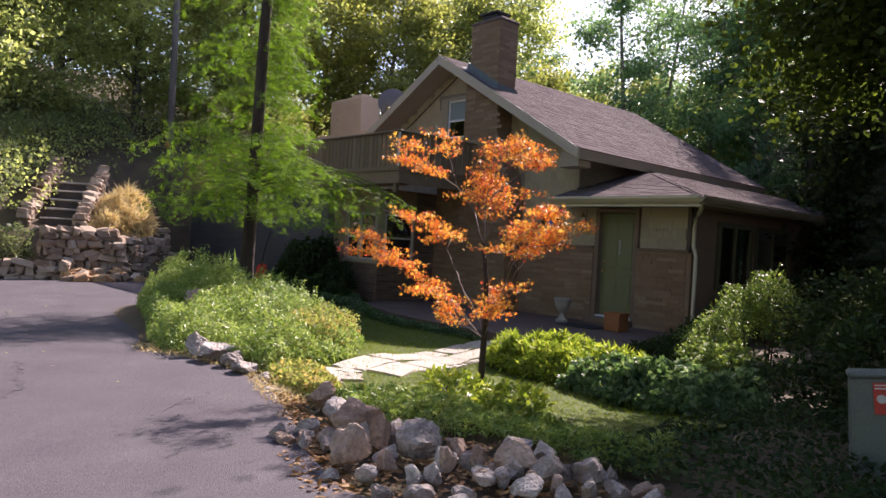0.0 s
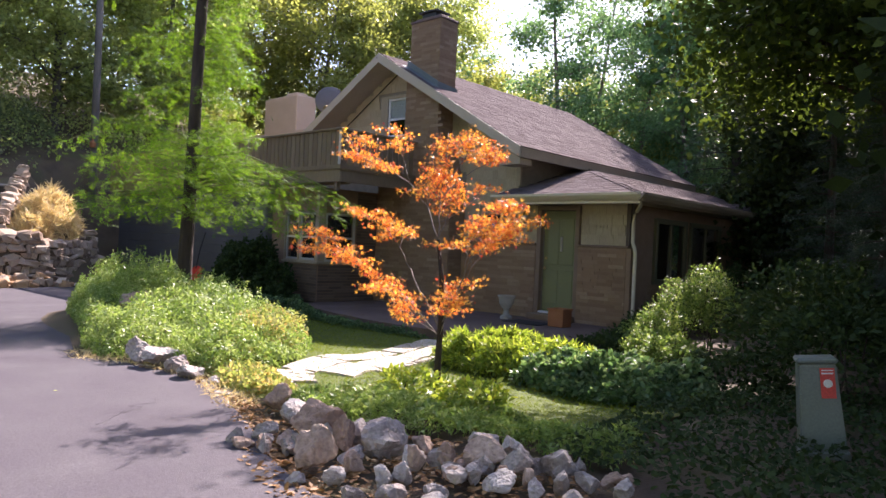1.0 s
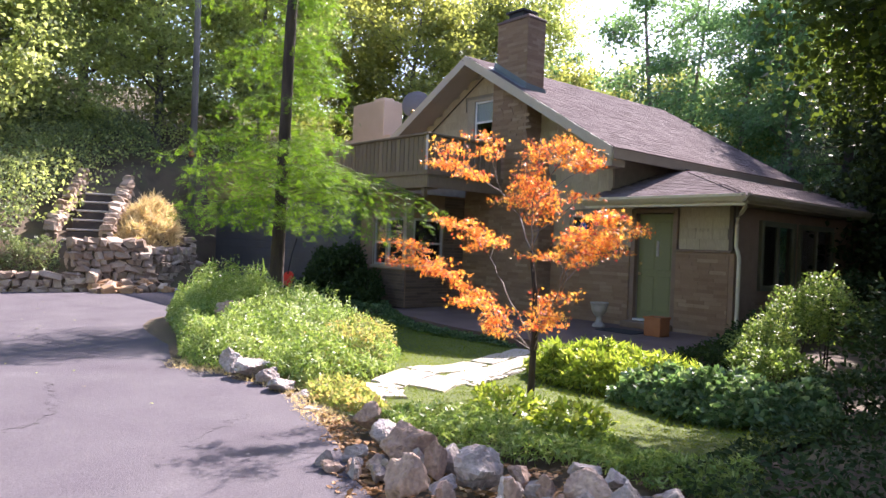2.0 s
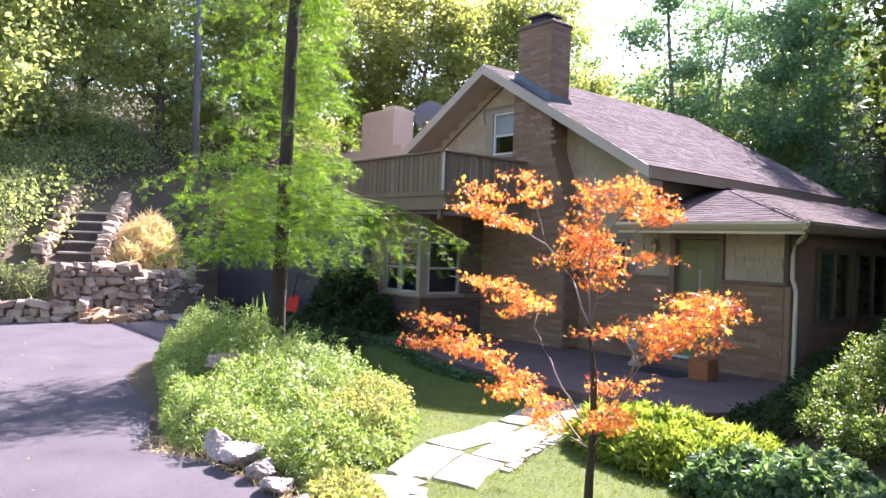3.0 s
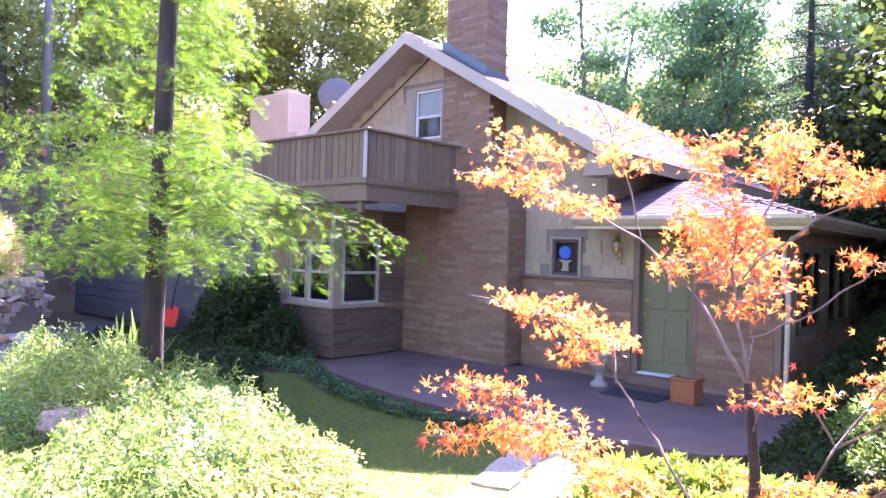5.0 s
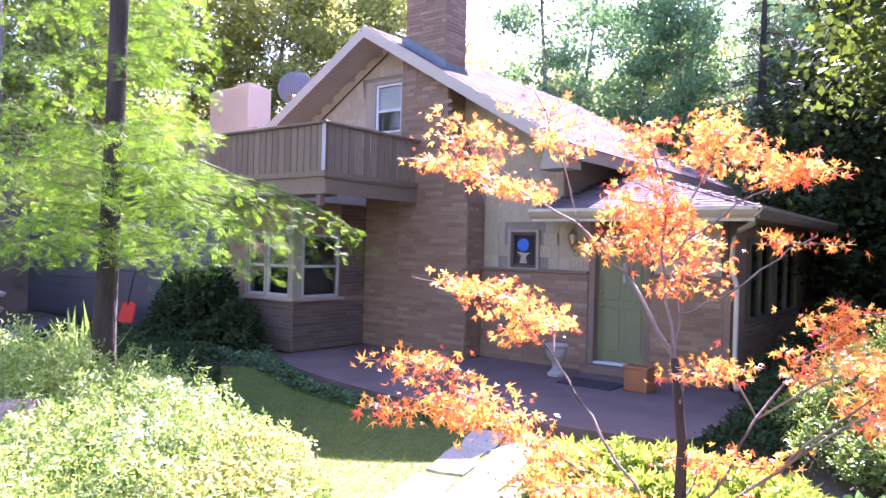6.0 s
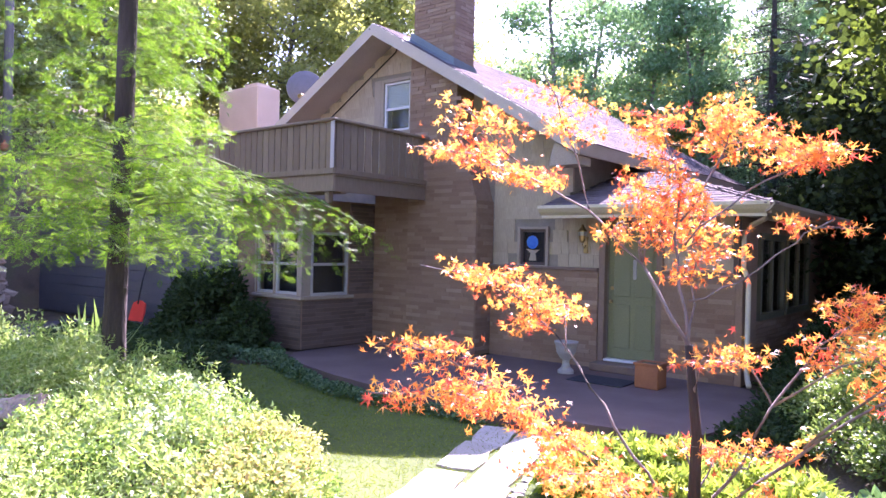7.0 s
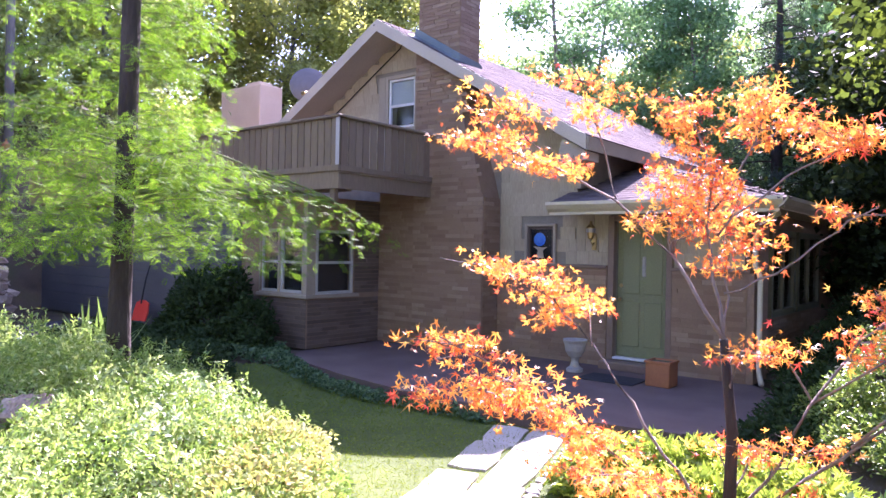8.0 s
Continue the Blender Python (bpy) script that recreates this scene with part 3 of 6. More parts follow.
while x > -14.4:
    b = new("board", bd)
    b.parent, b.location, b.rotation_euler = deck, (x, DY - 0.013, 2.915), (0, rng.uniform(-0.006, 0.006), 0)
    x -= 0.155 + rng.uniform(-0.008, 0.012)
y = DY + 0.09
while y < -0.55:
    b = new("board", bd)
    b.parent, b.location, b.rotation_euler = deck, (DX + 0.013, y, 2.915), (0, 0, math.pi / 2)
    y += 0.157 + rng.uniform(-0.01, 0.012)
for xx in (-3.4, -5.6, -7.8, -10.2):
    part("joist_end", boxes((xx - 0.05, xx + 0.05, DY + 0.02, DY + 0.1, 2.42, 2.62)), M_BOARD, deck)
part("beam", boxes((-14.4, DX - 0.1, DY + 0.25, DY + 0.37, 2.58, 2.83)), M_BOARD, deck)
# stucco chimney on the far wing
sc = thing("stucco_chimney", "pinkish stucco chimney block above the far wing", "chimney")
part("body", boxes((-16.35, -14.2, 4.0, 4.9, 2.5, 6.9), bevel=0.03), M_STUCCO, sc)
part("cap", boxes((-16.25, -14.3, 4.1, 4.8, 6.9, 6.95), (-15.2, -14.5, 4.2, 4.7, 6.95, 7.06), bevel=0.02), M_STUCCO, sc)
part("parapet", boxes((-17.5, -13.2, 3.6, 3.98, 2.5, 5.42)), M_STUCCO, sc)


# ---- trees ----
def limb(p, d, length, r0, r1, rng, n=6, droop=0.0, wander=0.15):
    pts, rad = [Vector(p)], [r0]
    d = Vector(d).normalized()
    for i in range(1, n + 1):
        d = (d + Vector((rng.gauss(0, wander), rng.gauss(0, wander), rng.gauss(0, wander) - droop)) * (1.0 / n) * 2).normalized()
        pts.append(pts[-1] + d * (length / n))
        rad.append(r0 + (r1 - r0) * i / n)
    return pts, rad


def along(pts, u):
    k = min(len(pts) - 2, int(u * (len(pts) - 1)))
    f = u * (len(pts) - 1) - k
    return pts[k].lerp(pts[k + 1], f), (pts[k + 1] - pts[k]).normalized()


def wood_tree(label, height, width, n_limb, n_leaf, leaf, mat, bark, seed, base=0.25, shape="diamond", group="woodland trees", up=0.35, r0=0.16, lean=0.1, clump=0.42):
    """A woodland tree: trunk with limbs, and a crown of leaves in uneven clumps."""
    rng = random.Random(seed)
    nr = np.random.default_rng(seed)
    tree = thing("tree", label, "tree", group)
    trunk = limb((0, 0, -0.3), (rng.uniform(-lean, lean), rng.uniform(-lean, lean), 1), height * 0.93, r0, 0.03, rng, 9, wander=0.06)
    runs, centres = [trunk], []
    for i in range(n_limb):
        u = base + (0.97 - base) * (i + rng.random()) / n_limb
        p, _ = along(trunk[0], u)
        a = i * 2.4 + rng.uniform(-0.5, 0.5)
        reach = width * (0.35 + 0.75 * math.sin(math.pi * min(1, (u - base) / (1 - base) * 0.8 + 0.18))) * rng.uniform(0.6, 1.15)
        br = limb(p, (math.cos(a), math.sin(a), rng.uniform(0.2, 0.8)), reach, r0 * 0.4 * (1.1 - u), 0.012, rng, 5, droop=0.08)
        runs.append(br)
        for k in range(5):
            q, d = along(br[0], 0.3 + 0.7 * k / 4)
            centres.append(q)
            s = limb(q, (d.x + rng.gauss(0, 0.7), d.y + rng.gauss(0, 0.7), rng.uniform(-0.2, 0.6)), reach * 0.35, 0.02, 0.006, rng, 3)
            runs.append(s)
            centres += [s[0][-1], s[0][2]]
    c = np.array([tuple(v) for v in centres])
    idx = nr.integers(0, len(c), n_leaf)
    wt = nr.uniform(0.5, 1.5, len(c))[idx][:, None]
    pts = c[idx] + nr.normal(size=(n_leaf, 3)) * np.array([clump, clump, clump * 0.7]) * wt
    part("trunk", tubes("trunk", runs, bark, 6), bark, tree)
    part("crown", leaves("crown", pts, leaf, shape, mat, seed, up), mat, tree)
    return tree


def conifer(label, height, width, seed, n_leaf=9000):
    rng = random.Random(seed)
    nr = np.random.default_rng(seed)
    tree = thing("tree", label, "tree", "dark evergreens")
    runs, pts, aims = [([(0, 0, -0.3), (0, 0, height * 0.5), (0, 0, height)], [0.24, 0.14, 0.02])], [], []
    for i in range(70):
        u = 0.04 + 0.94 * i / 70
        a = i * 2.4
        r = width * (1 - u) ** 0.8 * rng.uniform(0.75, 1.1) + 0.15
        br = limb((0, 0, height * u), (math.cos(a), math.sin(a), 0.12), r, 0.03, 0.006, rng, 4, droop=0.22, wander=0.08)
        runs.append(br)
        for k in range(max(20, int(n_leaf / 70 * (1.6 - 1.2 * u)))):
            q, d = along(br[0], rng.uniform(0.12, 1))
            pts.append(q + Vector((rng.gauss(0, 0.11), rng.gauss(0, 0.11), rng.gauss(-0.06, 0.09))))
            aims.append((d.x, d.y, d.z - 0.5))
    part("trunk", tubes("trunk", runs, M_BARK, 5), M_BARK, tree)
    part("crown", leaves("crown", pts, 0.3, "sprig", M_NEEDLE, seed, 0.5, aims, 0.5), M_NEEDLE, tree)
    return tree


def placed(proto, spots):
    """The first spot takes the prototype, the rest take copies. Spot: x, y, turn, scale."""
    for i, (x, y, turn, sc) in enumerate(spots):
        m = pose(x, y, ground_z(x, y) - 0.05, 0, 0, turn) @ Matrix.Scale(sc, 4)
        if i == 0:
            first = (proto, m)
        else:
            copy_thing(proto, pose(x, y, ground_z(x, y) - 0.05, 0, 0, turn)).scale = (sc, sc, sc)
    first[0].matrix_world = first[1]


t1 = wood_tree("leafy green woodland tree on the slope and, unseen, behind the camera", 9.5, 3.0, 19, 28000, 0.15, M_WOOD1, M_BARKG, 11, base=0.1)
# Last six stand unseen behind the camera, added to cut sky light on walls.
placed(t1, [(-16.5, -9, 0, 1.0), (-18.3, -6.8, 60, 0.8), (-15.5, -12, 120, 0.9), (-21.5, -8, 200, 1.25), (-20, -2.5, 30, 1.1), (-25, -4, 90, 1.35), (-19.5, 1.5, 250, 1.1), (-24, 4, 10, 1.3), (-14.5, 18, 45, 1.1), (-19, 16, 200, 1.3), (-14, -34, 50, 1.3), (10, -35, 290, 1.3), (-9, -21, 70, 1.15), (-3, -22.5, 160, 1.25), (3.5, -22, 20, 1.2), (9.5, -21, 240, 1.15)])
t2 = wood_tree("yellow-green woodland tree on the slope", 8.8, 2.6, 18, 26000, 0.145, M_WOOD2, M_BARKG, 23, base=0.1)
placed(t2, [(-17.5, 7, 0, 1.15), (-14.5, 11, 80, 1.05), (-11, 13, 160, 1.1), (-21, 6, 40, 1.25), (-18.5, -10.5, 220, 1.0), (-18, 12, 300, 1.2), (-6, 21, 200, 1.05), (-2.5, 26, 75, 1.2), (-9, 27, 140, 1.3), (1.5, 27, 10, 1.2), (-13, 22, 20, 1.25), (-10, 33, 80, 1.7), (0, 34, 170, 1.8)])
t3 = wood_tree("tall thin aspen with small blue-green leaves", 12.5, 1.7, 22, 13000, 0.14, M_WOOD3, M_BARKP, 37, base=0.08, r0=0.12, clump=0.36)
placed(t3, [(-8.5, 14, 0, 1.2), (-10.5, 18, 130, 1.25), (-5.2, 17, 70, 1.15), (-2.2, 19, 200, 1.1), (-7.5, 22, 10, 1.25), (0.4, 17, 280, 0.95), (-13.0, 15, 330, 0.9), (1.9, 20, 40, 1.0), (-4.0, 25, 90, 1.2), (-6.4, 15.5, 160, 1.1), (-3.6, 16.2, 300, 1.0), (-1.0, 16.5, 20, 0.85)])
t4 = wood_tree("large maple, broad leaves darkened for the side yard shade", 11.5, 3.2, 30, 25000, 0.26, M_SHADELEAF, M_BARK, 51, base=0.06, group="side yard trees", r0=0.28, clump=0.5)
# Last two copies stand out of view to keep sky light off the yard.
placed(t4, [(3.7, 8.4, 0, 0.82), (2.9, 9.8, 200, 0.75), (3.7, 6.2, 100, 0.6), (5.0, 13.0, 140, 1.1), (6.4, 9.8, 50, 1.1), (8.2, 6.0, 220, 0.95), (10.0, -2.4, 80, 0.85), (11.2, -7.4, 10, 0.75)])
t6 = wood_tree("spreading broad-leaved tree overhanging the side yard", 8.2, 2.25, 34, 46000, 0.125, M_HANGLEAF, M_BARK, 57, base=0.47, group="side yard trees", r0=0.15, clump=0.42)
# The two copies, mostly out of view, are added to shade the beds.
placed(t6, [(6.4, -0.6, 30, 1.05), (8.2, -2.0, 150, 1.1), (9.4, -3.2, 250, 1.2)])
t5 = conifer("dark drooping evergreen beside the house", 11.5, 2.3, 61)
placed(t5, [(-0.8, 12.6, 0, 1.05), (4.2, 6.0, 45, 0.6), (4.6, 2.6, 110, 0.5), (2.6, 11.8, 200, 1.0), (5.9, 0.4, 20, 0.5), (6.6, -2.6, 300, 0.42)])


# feathery tree in the bed
def feather_tree():
    rng = random.Random(71)
    tree = thing("feathery_tree", "tall tree with drooping feathery bright green leaves", "tree")
    trunk = ([Vector(p) for p in ((-2.36, -6.42, 0.1), (-2.34, -6.42, 0.9), (-2.30, -6.41, 1.9), (-2.27, -6.4, 3.0), (-2.24, -6.4, 4.0), (-2.2, -6.4, 4.85), (-2.13, -6.4, 5.4))], [0.135, 0.115, 0.1, 0.095, 0.09, 0.088, 0.08])
    forks = [([Vector((-2.16, -6.4, 5.2)), Vector((-1.98, -6.38, 5.6)), Vector((-1.85, -6.3, 7.0)), Vector((-1.8, -6.2, 9.5))], [0.075, 0.065, 0.05, 0.02]),
             ([Vector((-2.16, -6.4, 5.2)), Vector((-2.4, -6.42, 5.55)), Vector((-2.65, -6.5, 7.0)), Vector((-2.8, -6.5, 9.0))], [0.06, 0.055, 0.04, 0.02])]
    runs, pts, aims, boughs = [trunk] + forks, [], [], []
    spine = trunk[0] + forks[0][0][1:]
    right, near = Vector((0.455, 0.89, 0)), Vector((0.89, -0.455, 0))

    def bough(z, deg, r, rise, droop):
        k = max(j for j in range(len(spine) - 1) if spine[j].z <= z)
        p = spine[k].lerp(spine[k + 1], (z - spine[k].z) / (spine[k + 1].z - spine[k].z))
        d = right * math.cos(radians(deg)) + near * math.sin(radians(deg))
        boughs.append(limb(p, (d.x, d.y, rise), r, 0.005 + 0.003 * r, 0.0015, rng, 6, droop=droop, wander=0.1))

    # a hanging curtain on one side, thin sprays on the other, a wide skirt below, a full top
    for i in range(50):
        bough(2.8 + 5.0 * i / 50, rng.uniform(-110, 48), rng.uniform(0.45, 0.95), 0.5, 0.34)
    for i in range(17):
        bough(2.9 + 4.6 * i / 17, rng.uniform(150, 245), rng.uniform(0.7, 1.4), 0.5, 0.3)
    for i in range(22):
        bough(7.0 + 2.3 * i / 22, i * 137.5, rng.uniform(0.5, 0.9), 0.5, 0.3)
    for i in range(46):
        deg = i * 137.5
        c = math.cos(radians(deg))
        bough(1.6 + 1.35 * i / 46, deg, rng.uniform(0.8, 1.35) * (1.35 if c < -0.6 or (c > 0.6 and i < 20) else 0.75 if c > 0.2 and i > 24 else 1.0), 0.28, 0.2)
    for z0, tip in ((2.5, (-1.5, -3.62, 1.96)), (2.4, (-1.75, -3.75, 2.05)), (2.2, (-1.55, -4.2, 1.85)), (2.4, (-1.95, -4.1, 1.75)), (2.5, (-1.1, -5.3, 2.2)), (2.3, (-2.3, -4.4, 1.7)), (2.4, (-1.6, -3.9, 2.12)), (2.3, (-1.85, -4.5, 2.1)), (2.1, (-1.5, -4.9, 1.85)), (2.2, (-2.1, -4.7, 1.75)), (2.4, (-1.3, -4.6, 2.05))):
        s, e = Vector((-2.28, -6.4, z0)), Vector(tip)
        boughs.append(([s.lerp(e, u / 6) + Vector((rng.gauss(0, 0.03), rng.gauss(0, 0.03), 0.3 * math.sin(math.pi * u / 6))) for u in range(7)], [0.02 - 0.0027 * u for u in range(7)]))
    for br in boughs:
        runs.append(br)
        for j in range(11):
            q, d = along(br[0], 0.16 + 0.84 * j / 10)
            side = Vector((-d.y, d.x, 0)) * (1 if j % 2 else -1)
            tw = limb(q, d * 0.7 + side * 0.8 + Vector((0, 0, -0.05)), 0.32 + 0.22 * rng.random(), 0.0025, 0.001, rng, 3, droop=0.45)
            runs.append(tw)
            for _ in range(16):
                e, f = along(tw[0], rng.uniform(0.1, 1))
                pts.append(e + Vector((rng.gauss(0, 0.032), rng.gauss(0, 0.032), rng.gauss(0, 0.03))))
                aims.append((f.x + rng.gauss(0, 0.5), f.y + rng.gauss(0, 0.5), f.z - 0.4))
    part("trunk", tubes("trunk", [trunk] + forks, M_BARK, 9), M_BARK, tree, "dark brown forked trunk")
    tagged(part("bough", tubes("bough", runs[3:], M_TWIG, 5), M_TWIG, tree, "thin green-brown drooping boughs"), kind="stuff")
    part("crown", leaves("crown", pts, 0.1, "spray", M_LOCUST, 72, 0.55, aims, 0.35), M_LOCUST, tree)
    return tree


feather_tree()


# slender orange maple on the lawn
def small_maple():
    rng = random.Random(83)
    tree = thing("small_maple", "slender young maple with layered orange leaves", "tree")
    V = Vector
    F1, F2 = V((3.79, -7.11, 0.64)), V((3.785, -7.19, 1.41))
    part("trunk", tubes("trunk", [([V((3.706, -7.05, -0.05)), V((3.72, -7.053, 0.03)), V((3.75, -7.08, 0.35)), F1, V((3.81, -7.146, 1.05)), F2], [0.05, 0.036, 0.03, 0.027, 0.021, 0.016])], M_BARK, 9), M_BARK, tree, "dark brown trunk")
    # each bough: its course, where its leaves begin, how many pads of leaves it bears
    chains = [
        # middle tier towards the path
        ([F1 - V((0.02, 0, 0.06)), V((3.62, -7.16, 0.86)), V((3.41, -7.16, 1.1)), V((3.21, -7.12, 1.32)), V((3.02, -7.12, 1.52)), V((2.86, -7.3, 1.64)), V((2.70, -7.56, 1.69))], 4, 8),
        ([V((3.21, -7.12, 1.32)), V((3.12, -6.97, 1.45)), V((3.06, -6.84, 1.5))], 1, 3),
        # lower tier towards the driveway
        ([F1 - V((0.02, 0, 0.12)), V((3.55, -7.2, 0.78)), V((3.38, -7.38, 1.0)), V((3.3, -7.7, 1.17)), V((3.25, -8.05, 1.27)), V((3.21, -8.38, 1.3))], 2, 12),
        ([V((3.3, -7.7, 1.17)), V((3.25, -8.0, 1.36)), V((3.23, -8.2, 1.45))], 1, 4),
        # upper tier, spreading wide
        ([F2, V((3.55, -7.1, 1.72)), V((3.3, -7.1, 1.95)), V((3.05, -7.2, 2.1)), V((2.8, -7.35, 2.2)), V((2.57, -7.47, 2.25))], 3, 7),
        ([V((3.05, -7.2, 2.1)), V((2.97, -7.38, 2.28)), V((2.87, -7.5, 2.41))], 1, 4),
        ([V((3.3, -7.1, 1.95)), V((3.26, -7.2, 2.25)), V((3.18, -7.32, 2.52))], 1, 5),
        ([V((3.55, -7.1, 1.72)), V((3.5, -7.2, 1.9)), V((3.5, -7.34, 1.82))], 0, 4),
        ([V((3.55, -7.1, 1.72)), V((3.5, -7.0, 1.92)), V((3.45, -6.92, 2.12))], 1, 4),
        ([F2, V((3.7, -7.1, 1.75)), V((3.67, -7.0, 2.05)), V((3.52, -6.82, 2.34)), V((3.41, -6.69, 2.48))], 2, 7),
        ([V((3.69, -7.05, 1.9)), V((3.8, -6.9, 2.17)), V((3.8, -6.74, 2.37)), V((3.78, -6.6, 2.44))], 1, 6),
        ([V((3.8, -6.9, 2.17)), V((3.87, -6.65, 2.27)), V((3.92, -6.45, 2.3))], 1, 3),
        ([V((3.72, -7.08, 1.8)), V((3.95, -6.98, 2.03)), V((4.12, -6.92, 2.15)), V((4.24, -6.96, 2.18))], 2, 5),
        ([V((3.77, -7.15, 1.58)), V((3.95, -7.1, 1.66)), V((4.13, -7.08, 1.82)), V((4.27, -7.08, 1.9))], 3, 1),
        ([F2, V((3.75, -7.05, 1.65)), V((3.72, -6.95, 1.85)), V((3.75, -6.9, 2.0))], 1, 5),
        ([V((3.55, -7.1, 1.72)), V((3.6, -7.02, 1.93)), V((3.64, -6.95, 2.08))], 1, 4),
        # tier on the other side
        ([F1, V((3.92, -7.08, 0.88)), V((4.05, -7.0, 1.18)), V((4.2, -6.9, 1.42)), V((4.38, -6.76, 1.58)), V((4.5, -6.62, 1.64))], 3, 7),
        ([V((4.05, -7.0, 1.18)), V((3.98, -7.04, 1.34)), V((3.92, -7.07, 1.41))], 1, 2),
        ([V((3.92, -7.08, 0.88)), V((4.0, -7.06, 0.99)), V((4.08, -7.04, 1.04))], 1, 2),
        ([F1, V((4.1, -7.25, 0.98)), V((4.37, -7.43, 1.26)), V((4.56, -7.42, 1.39)), V((4.85, -7.37, 1.46))], 3, 4),
        ([V((4.23, -7.33, 1.12)), V((4.54, -7.58, 1.44)), V((4.89, -7.69, 1.64)), V((5.21, -7.87, 1.68))], 1, 8),
        ([V((4.72, -7.64, 1.55)), V((4.85, -7.77, 1.53)), V((4.94, -7.94, 1.48))], 1, 3),
        ([V((4.05, -7.0, 1.18)), V((4.3, -7.1, 1.38)), V((4.55, -7.25, 1.5)), V((4.81, -7.38, 1.57))], 2, 5),
        # low sprays round the trunk
        ([F1 - V((0, 0, 0.1)), V((3.66, -7.35, 0.79)), V((3.55, -7.6, 0.95)), V((3.5, -7.78, 0.97))], 1, 6),
        ([F1 - V((0, 0, 0.1)), V((4.01, -7.29, 0.76)), V((4.19, -7.43, 0.9)), V((4.32, -7.65, 0.93))], 1, 6),
        ([F1 + V((0, 0, 0.12)), V((3.75, -7.02, 0.9)), V((3.7, -6.96, 0.98))], 1, 1),
        ([F1 + V((0, 0, 0.14)), V((3.86, -7.04, 0.95)), V((3.9, -6.98, 1.02))], 1, 1),
        ([F1 - V((0.03, 0, 0.1)), V((3.63, -7.29, 0.68)), V((3.56, -7.47, 0.78))], 1, 4),
        ([V((3.8, -7.16, 1.2)), V((3.84, -7.23, 1.33)), V((3.88, -7.28, 1.37))], 1, 1)]
    pts, aims = [], []
    for path, first, pads in chains:
        n = len(path)
        r0 = 0.008 if n > 4 else 0.005
        sm = []
        for i in range((n - 1) * 3 + 1):
            q, _ = along(path, min(0.9999, i / ((n - 1) * 3)))
            sm.append(q + V((rng.gauss(0, 0.008), rng.gauss(0, 0.008), rng.gauss(0, 0.008))) * (i > 0))
        twigs = [(sm, [r0 + (0.0025 - r0) * i / (len(sm) - 1) for i in range(len(sm))])]
        for k in range(pads):
            u = first / (n - 1) * 0.85 + (0.9 - first / (n - 1) * 0.85) * (k + 0.5) / pads
            q, d = along(sm, min(0.999, u))
            for j in range(3 if n > 3 else 2):
                a = rng.uniform(0, 2 * math.pi)
                tw = limb(q, V((math.cos(a), math.sin(a), rng.uniform(-0.12, 0.22))) + d * 0.3, rng.uniform(0.1, 0.23), 0.0026, 0.001, rng, 4, droop=0.04)
                twigs.append(tw)
                for _ in range(26):
                    g, f = along(tw[0], rng.uniform(0.15, 1))
                    pts.append(g + V((rng.gauss(0, 0.035), rng.gauss(0, 0.035), rng.gauss(0.0, 0.02))))
                    aims.append((f.x + rng.gauss(0, 0.6), f.y + rng.gauss(0, 0.6), -0.35))
        tagged(part("bough", tubes("bough", twigs, M_BARKP, 5), M_BARKP, tree), "pale thin bough with fine twigs", kind="stuff")
    part("crown", leaves("crown", pts, 0.045, "star", M_MAPLE, 84, 0.05, aims, 0.6), M_MAPLE, tree, "orange star-shaped leaves")
    return tree


small_maple()


# ---- shrubs and beds ----
def bush(name, label, category, centres, n, size, shape, mat, seed, up=0.45, kind="", stems=True, group=""):
    """A shrub from overlapping leafy lobes: (x, y, z, rx, ry, rz); leaves sit on and just inside the lobes' skin."""
    nr = np.random.default_rng(seed)
    ob = thing(name, label, category, group, kind) if stems else None
    w = np.array([c[3] * c[4] for c in centres])
    idx = nr.choice(len(centres), n, p=w / w.sum())
    c = np.array(centres)[idx]
    d = nr.normal(size=(n, 3))
    d[:, 2] = np.abs(d[:, 2]) * 1.1 - 0.15
    d /= np.linalg.norm(d, axis=1)[:, None]
    rad = nr.uniform(0.72, 1.08, n)[:, None] * (1 + 0.18 * np.sin(d[:, :1] * 7 + c[:, :1] * 3) * np.cos(d[:, 1:2] * 6))
    pts = c[:, :3] + d * c[:, 3:] * rad
    me = leaves("foliage", pts, size, shape, mat, seed, up, d + np.array([0, 0, 0.25]), 0.5)
    if not stems:
        ob = new(name, me)
        return tagged(ob, label, category, group, kind or "stuff")
    part("foliage", me, mat, ob)
    rng = random.Random(seed)
    for cx, cy, cz, rx, ry, rz in centres:
        g = ground_z(cx, cy) - 0.05
        for _ in range(3):
            e = Vector((cx + rng.uniform(-0.5, 0.5) * rx, cy + rng.uniform(-0.5, 0.5) * ry, cz + rz * 0.6))
            s = Vector((cx + rng.uniform(-0.1, 0.1), cy + rng.uniform(-0.1, 0.1), g))
            part("stem", tubes("stem", [([s, s.lerp(e, 0.5) + Vector((rng.gauss(0, 0.03), rng.gauss(0, 0.03), 0)), e], [0.014, 0.01, 0.004])], M_BARK, 5), M_BARK, ob)
    return ob


